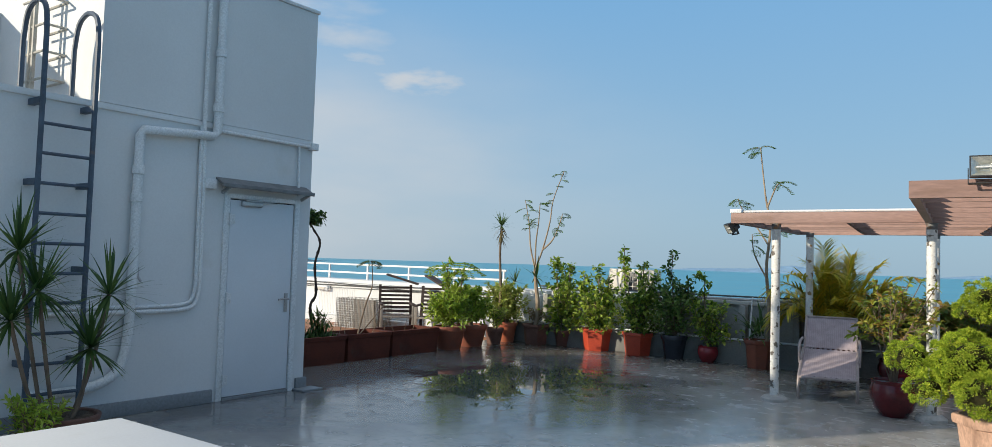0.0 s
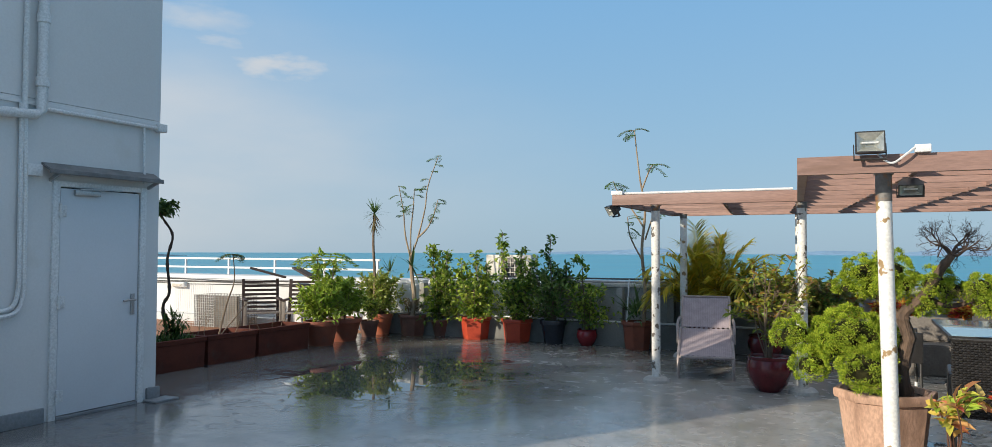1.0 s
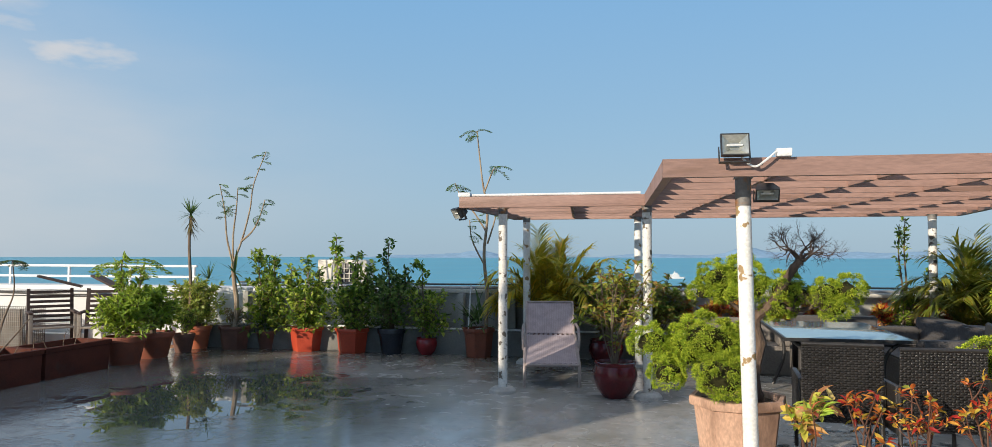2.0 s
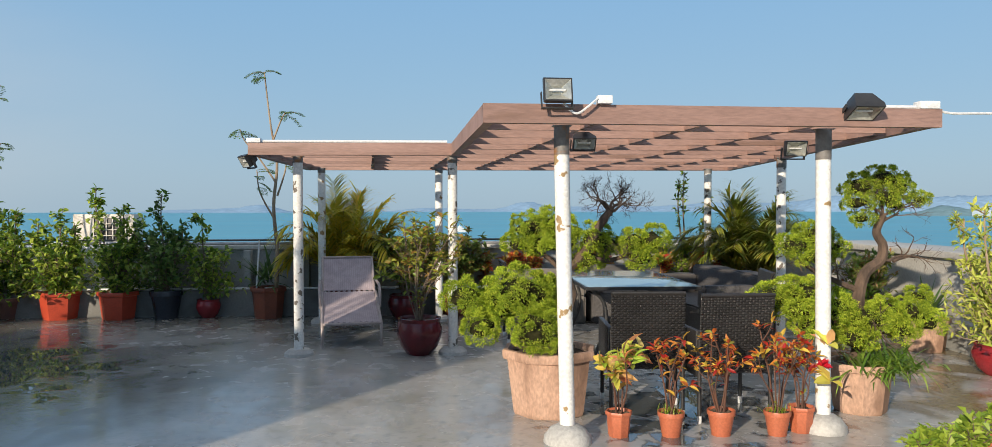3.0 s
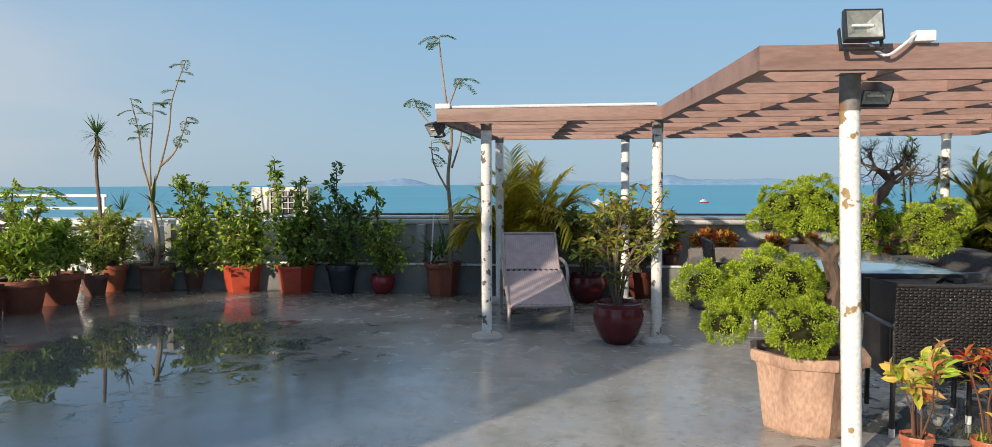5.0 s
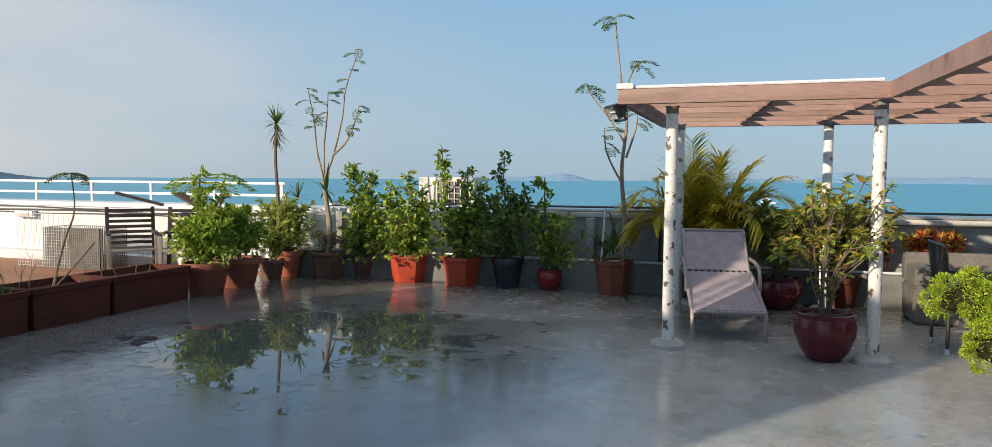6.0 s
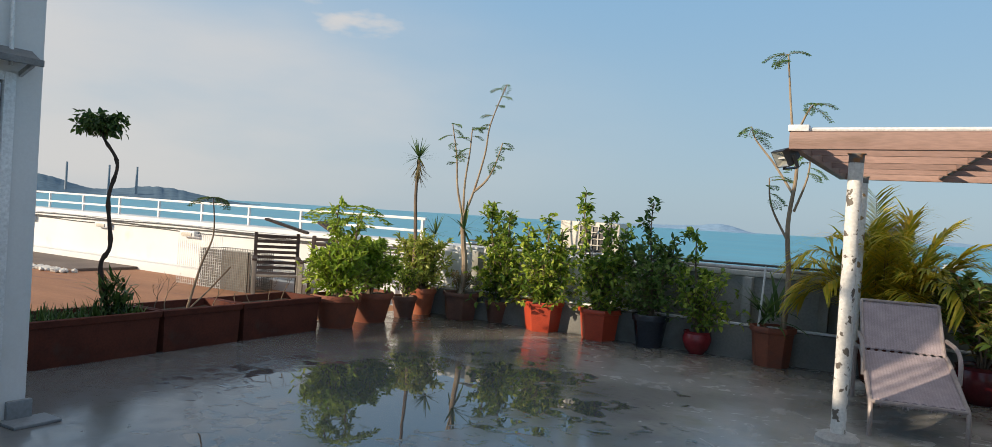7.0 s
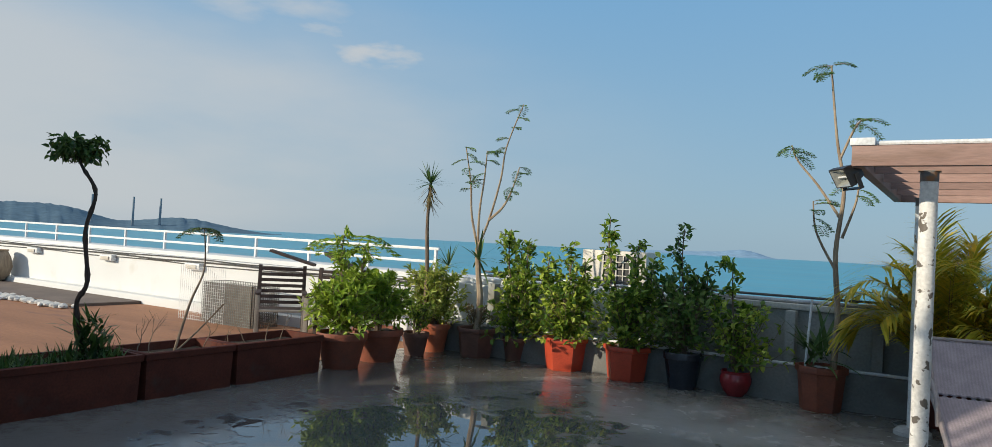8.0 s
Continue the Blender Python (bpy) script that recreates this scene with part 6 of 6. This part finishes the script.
for i, x in enumerate((1.05, 1.45, 1.75, 2.35, 2.75, 3.65, 4.15, 4.5)):
    t = thing("potted_croton", (x, 10.88, 0.362), "small red croton in a clay pot on the parapet ledge", "potted plant", "crotons on the ledge")
    z = pot_parts(t, 0.1, 0.16, M["brown_pot"], "small")
    shrub(t, z, 0.5, 0.2, 70 + i, L["croton"], M["stem_red"], 4, 9, 8, 0.1, 0.03, 0.3, (20, 70))
# Five small crotons in front of the posts
for i, (x, y, r, h, seed, lf, spec) in enumerate(((1.675, 5.0, 0.088, 0.165, 81, "croton_big", (5, 0.6, 0.17, 8, 0.115, 0.058, 1)), (2.014, 4.98, 0.086, 0.16, 82, "croton", (5, 0.7, 0.14, 7, 0.075, 0.028, 1)),
                                                  (2.346, 4.98, 0.09, 0.165, 83, "croton", (7, 0.7, 0.19, 8, 0.06, 0.021, 2)), (2.713, 4.96, 0.086, 0.16, 84, "croton", (6, 0.72, 0.19, 8, 0.066, 0.024, 2)),
                                                  (2.9, 5.02, 0.09, 0.17, 85, "croton", (5, 0.62, 0.15, 8, 0.07, 0.026, 2)))):
    t = thing("potted_croton", (x, y, 0), "red and yellow croton in a small terracotta plastic pot" if i else "broad-leaved yellow-green croton in a small terracotta plastic pot", "potted plant", "small crotons in a row")
    z = pot_parts(t, r, h, M["plastic_terra"], "small" if i not in (0, 4) else "oct", 0.88)
    ns, hh, sp, per, ln, wd, fk = spec
    sprigs(t, z, ns, hh, sp, seed, L[lf], M["stem_red"], per, ln, wd, fk, low=0.15)
    rng = np.random.default_rng(seed)
    P = [(rng.normal() * r * 0.4, rng.normal() * r * 0.4, z) for _ in range(50)]
    if i in (1, 3):
        part("weeds", strap_mesh("weeds", P, [rnd_dir(rng, 30, 80) for _ in P], 0.07, 0.006, rng, 0.7, 3), L["bright"], t, smooth=0)
    if i == 4:
        part("flower", leaf_mesh("flower", [(0.12, -0.05, 0.44)] * 14, [rnd_dir(rng, -10, 80) for _ in range(14)], 0.06, 0.045, rng, broad=True), L["petal"], t, "red flower", smooth=0)
        part("large_leaves", leaf_mesh("large_leaves", [(0.16, -0.04, 0.58)] * 4 + [(0.17, -0.05, 0.34)] * 6, [rnd_dir(rng, 0, 70) for _ in range(10)], 0.13, 0.06, rng, broad=True), L["croton_big"], t, smooth=0)

# ---- far side of the terrace ----
t = thing("potted_shrub", (5.42, 6.55, 0), "tall yellow-green shrub in a red glazed pot", "potted plant")
z = pot_parts(t, 0.2, 0.28, M["red_glaze"], "belly")
shrub(t, z, 1.1, 0.5, 91, L["lime"], M["bark_pale"], 8, 22, 14, 0.08, 0.028, 0.05, (0, 70), spikes=((-0.15, 0.0, 1.5), (-0.3, 0.05, 1.38), (0.05, 0, 1.3), (0.2, 0, 1.25)))
t = thing("potted_shrub", (5.42, 5.88, 0), "open green shrub in a red glazed pot", "potted plant")
z = pot_parts(t, 0.19, 0.27, M["red_glaze"], "belly")
shrub(t, z, 0.98, 0.48, 92, L["citrus"], M["bark"], 6, 15, 11, 0.08, 0.045, 0.1, (0, 65))
t = thing("potted_agave", (5.5, 7.72, 0), "spiky green plant in a square tan pot", "potted plant")
z = pot_parts(t, 0.24, 0.34, M["tan_pot"], "oct", 0.9, 0.4)
rng = np.random.default_rng(93)
rosette(t, "leaves", (0, 0, z), 40, 0.42, 0.05, rng, L["blade"], 0.5, (20, 85))
t = thing("potted_shrub", (5.0, 8.3, 0), "low green shrub in a terracotta bowl", "potted plant")
z = pot_parts(t, 0.22, 0.26, M["terra"], "belly")
shrub(t, z, 0.6, 0.3, 94, L["citrus"], M["bark"], 5, 16, 10, 0.07, 0.03)
t = thing("potted_shrub", (5.6, 9.0, 0), "leafy green shrub in a brown pot by the side parapet", "potted plant")
z = pot_parts(t, 0.24, 0.36, M["brown_pot"], "round")
shrub(t, z, 0.95, 0.45, 95, L["mixed"], M["bark"], 6, 20, 13, 0.08, 0.03)
pan = thing("dustpan", (5.0, 5.66, 0), "lime-green plastic dustpan with an upright brown handle", "dustpan", turn=-75)
bm = box(B(), -0.15, 0.15, -0.15, 0.1, 0.002, 0.01)
for sx in (-1, 1):
    v = [bm.verts.new(p) for p in ((sx * 0.15, -0.12, 0.01), (sx * 0.15, 0.1, 0.01), (sx * 0.13, 0.09, 0.13), (sx * 0.14, 0.0, 0.1))]
    u = [bm.verts.new(p.co - Vector((sx * 0.008, 0, 0))) for p in v]
    bm.faces.new(v), bm.faces.new(u)
    for i in range(4):
        bm.faces.new((v[i], v[(i + 1) % 4], u[(i + 1) % 4], u[i]))
box(bm, -0.142, 0.142, 0.09, 0.1, 0.01, 0.13, 0.002)
box(bm, -0.13, 0.13, -0.01, 0.09, 0.122, 0.132, 0.002)
tube(bm, [(0, 0.06, 0.12), (0, 0.065, 0.2)], 0.022, 10)
part("scoop", bm, M["limecloth"], pan)
part("handle", tube(B(), [(0, 0.062, 0.16), (0.02, 0.09, 0.8)], 0.013, 8), M["bark_dark"], pan, "brown handle")
pan.scale = (0.8, 0.8, 0.8)
part("grip", tube(B(), [(0.02, 0.09, 0.79), (0.022, 0.093, 0.88)], 0.017, 8), M["pipe"], pan, "white grip")
for i, (x, y, sd) in enumerate(((3.12, 3.98, 97), (3.44, 4.15, 98), (3.78, 4.35, 99))):
    t = thing("potted_herb", (x, y, 0), "bright green herb in a small terracotta pot", "potted plant", "herbs by the terrace edge")
    z = pot_parts(t, 0.11, 0.14, M["plastic_terra"], "small")
    shrub(t, z, 0.3, 0.18, sd, L["bright"], M["bark"], 4, 10, 9, 0.06, 0.035, 0.1, (10, 70))
solid("paving_slab", box(B(), 4.3, 4.75, 4.5, 4.95, 0.0, 0.045, 0.008), M["cement"], "pale loose paving slab on the terrace", "slab")
for i in range(3):
    solid("loose_brick", box(B(), 5.2 + 0.12 * i, 5.3 + 0.12 * i, 5.35, 5.56, 0, 0.06, 0.008), M["terra_dark"], "old brown brick lying on the terrace", "brick", group="loose bricks")

# ---- plants by the ladder ----
t = thing("potted_dracaena", (-4.55, 1.78, 0), "dark spiky dracaena in a wide brown pot below the ladder", "potted plant")
z = pot_parts(t, 0.28, 0.22, M["brown_pot"], "round")
rng = np.random.default_rng(101)
bm = B()
for (a, b), top in (((-0.05, -0.1), (-0.08, -0.32, 1.45)), ((0.02, -0.05), (0.0, -0.2, 1.15)), ((0.0, 0.08), (0.05, 0.3, 1.12)), ((0.08, 0.05), (0.12, 0.14, 0.72)), ((-0.06, -0.12), (0.1, -0.42, 0.95))):
    tr = curve([(a, b, z - 0.02), (0.5 * (a + top[0]) + 0.02, 0.5 * (b + top[1]), 0.5 * top[2]), top], 5)
    tube(bm, tr, 0.016, 6)
    rosette(t, "leaf_crown", top, 70, 0.4, 0.026, rng, L["dark"], 0.5, (-40, 85))
part("trunk", bm, M["bark"], t)
t = thing("potted_herb", (-4.2, 1.45, 0), "yellow-green herb in a grey stone pot", "potted plant")
z = pot_parts(t, 0.2, 0.16, M["cement"], "round")
shrub(t, z, 0.42, 0.25, 102, L["bright"], M["bark"], 5, 12, 9, 0.06, 0.025)

# ---- distance ----
def ridge(name, dist, peaks, material, label, az0, az1, rough, seed, deep=500):
    """A far ridge with its foot in the water; peaks are (heading, height, width) in degrees and metres, headings to the left of +y."""
    n = max(24, int((az1 - az0) * 5))
    vs, fs = [], []
    for i in range(n + 1):
        az = az0 + (az1 - az0) * i / n
        edge = min(1.0, 6 * i / n, 6 * (n - i) / n)
        h = sum(ph * math.exp(-((az - pa) / pw) ** 2) for pa, ph, pw in peaks)
        h = h * (1 + rough * noise.fractal(Vector((az * 0.3, seed, 0)), 0.9, 2.0, 3)) * edge
        for k, (dd, f) in enumerate(((0, 0.0), (deep * 0.3, 0.5), (deep * 0.6, 0.85), (deep, 1.0), (deep * 1.6, 0.0))):
            d = dist + dd + 40 * noise.noise(Vector((az * 2, k, seed)))
            vs.append((-math.sin(radians(az)) * d, math.cos(radians(az)) * d, -20.5 + max(0.6, h) * f * (1 + 0.12 * noise.noise(Vector((az * 3, k * 2, seed + 3))))))
    for i in range(n):
        for k in range(4):
            a = 5 * i + k
            fs.append((a, a + 5, a + 6, a + 1))
    me = bpy.data.meshes.new(name)
    me.from_pydata(vs, [], fs)
    solid(name, me, material, label, "hills", "structure", smooth=80)


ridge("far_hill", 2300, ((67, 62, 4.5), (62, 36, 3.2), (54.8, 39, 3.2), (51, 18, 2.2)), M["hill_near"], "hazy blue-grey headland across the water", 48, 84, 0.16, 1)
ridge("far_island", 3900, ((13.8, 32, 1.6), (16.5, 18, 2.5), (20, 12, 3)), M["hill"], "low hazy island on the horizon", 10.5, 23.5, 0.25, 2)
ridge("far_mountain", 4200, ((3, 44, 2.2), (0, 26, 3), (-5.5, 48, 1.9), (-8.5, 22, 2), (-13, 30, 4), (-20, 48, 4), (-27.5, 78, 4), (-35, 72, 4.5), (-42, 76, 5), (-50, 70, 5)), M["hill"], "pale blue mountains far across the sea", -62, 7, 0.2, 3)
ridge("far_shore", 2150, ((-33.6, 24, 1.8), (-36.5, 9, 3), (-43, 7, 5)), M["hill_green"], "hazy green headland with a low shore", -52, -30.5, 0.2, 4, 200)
for i, (az, wdt, hgt) in enumerate(((-35.9, 22, 15), (-36.7, 26, 17), (-37.4, 18, 14), (-38.1, 14, 17), (-38.7, 20, 8))):
    d = 2060
    b = thing("far_building", (math.sin(radians(-az)) * d, math.cos(radians(az)) * d, -20.2), "hazy white block on the far shore", "building", "blocks on the far shore", turn=az)
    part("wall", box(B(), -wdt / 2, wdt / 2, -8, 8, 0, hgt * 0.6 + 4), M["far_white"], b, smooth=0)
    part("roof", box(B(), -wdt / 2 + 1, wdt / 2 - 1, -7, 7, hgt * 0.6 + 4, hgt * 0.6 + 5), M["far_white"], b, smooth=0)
for az in (57.9, 56.2, 60.4):
    d = 2400
    c = thing("far_chimney", (-math.sin(radians(az)) * d, math.cos(radians(az)) * d, -20.2), "tall slim power-station chimney above the headland", "chimney", "far chimneys")
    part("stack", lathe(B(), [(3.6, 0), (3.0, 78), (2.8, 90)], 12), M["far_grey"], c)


def ship(az, d, length, hull, label, turn):
    s = thing("ship", (-math.sin(radians(az)) * d, math.cos(radians(az)) * d, -20), label, "ship", "ships at sea", az + turn)
    bm = B()
    L2, Wd = length / 2, length * 0.12
    low = [bm.verts.new(p) for p in ((-L2 * 0.92, -Wd, 0), (L2 * 0.8, -Wd, 0), (L2 * 0.95, 0, 0), (L2 * 0.8, Wd, 0), (-L2 * 0.92, Wd, 0))]
    hi = [bm.verts.new(p) for p in ((-L2, -Wd, length * 0.1), (L2 * 0.85, -Wd, length * 0.1), (L2 * 1.08, 0, length * 0.12), (L2 * 0.85, Wd, length * 0.1), (-L2, Wd, length * 0.1))]
    for i in range(5):
        bm.faces.new((low[i], low[(i + 1) % 5], hi[(i + 1) % 5], hi[i]))
    bm.faces.new(hi), bm.faces.new(low)
    part("hull", bm, hull, s)
    part("superstructure", box(B(), -L2 * 0.85, L2 * 0.3, -Wd * 0.8, Wd * 0.8, length * 0.1, length * (0.24 if length < 20 else 0.14), 0.1), M["white"], s)
    part("bridge", box(B(), -L2 * 0.4, L2 * 0.1, -Wd * 0.6, Wd * 0.6, length * (0.242 if length < 20 else 0.142), length * (0.34 if length < 20 else 0.2), 0.1), M["white"], s)
    part("funnel", lathe(B(), [(length * 0.03, length * (0.342 if length < 20 else 0.202)), (length * 0.025, length * (0.42 if length < 20 else 0.25))], 10, 0, -L2 * 0.2), hull, s)


ship(-0.7, 680, 15, M["white"], "white ferry crossing the sea", 15)
ship(-8.35, 760, 11, M["ship_red"], "small ship with a red hull at sea", 40)
ship(-40.0, 1000, 30, M["ship_red"], "long low cargo barge at sea", 0)
ship(-41.2, 900, 10, M["white"], "small white boat at sea", 10)
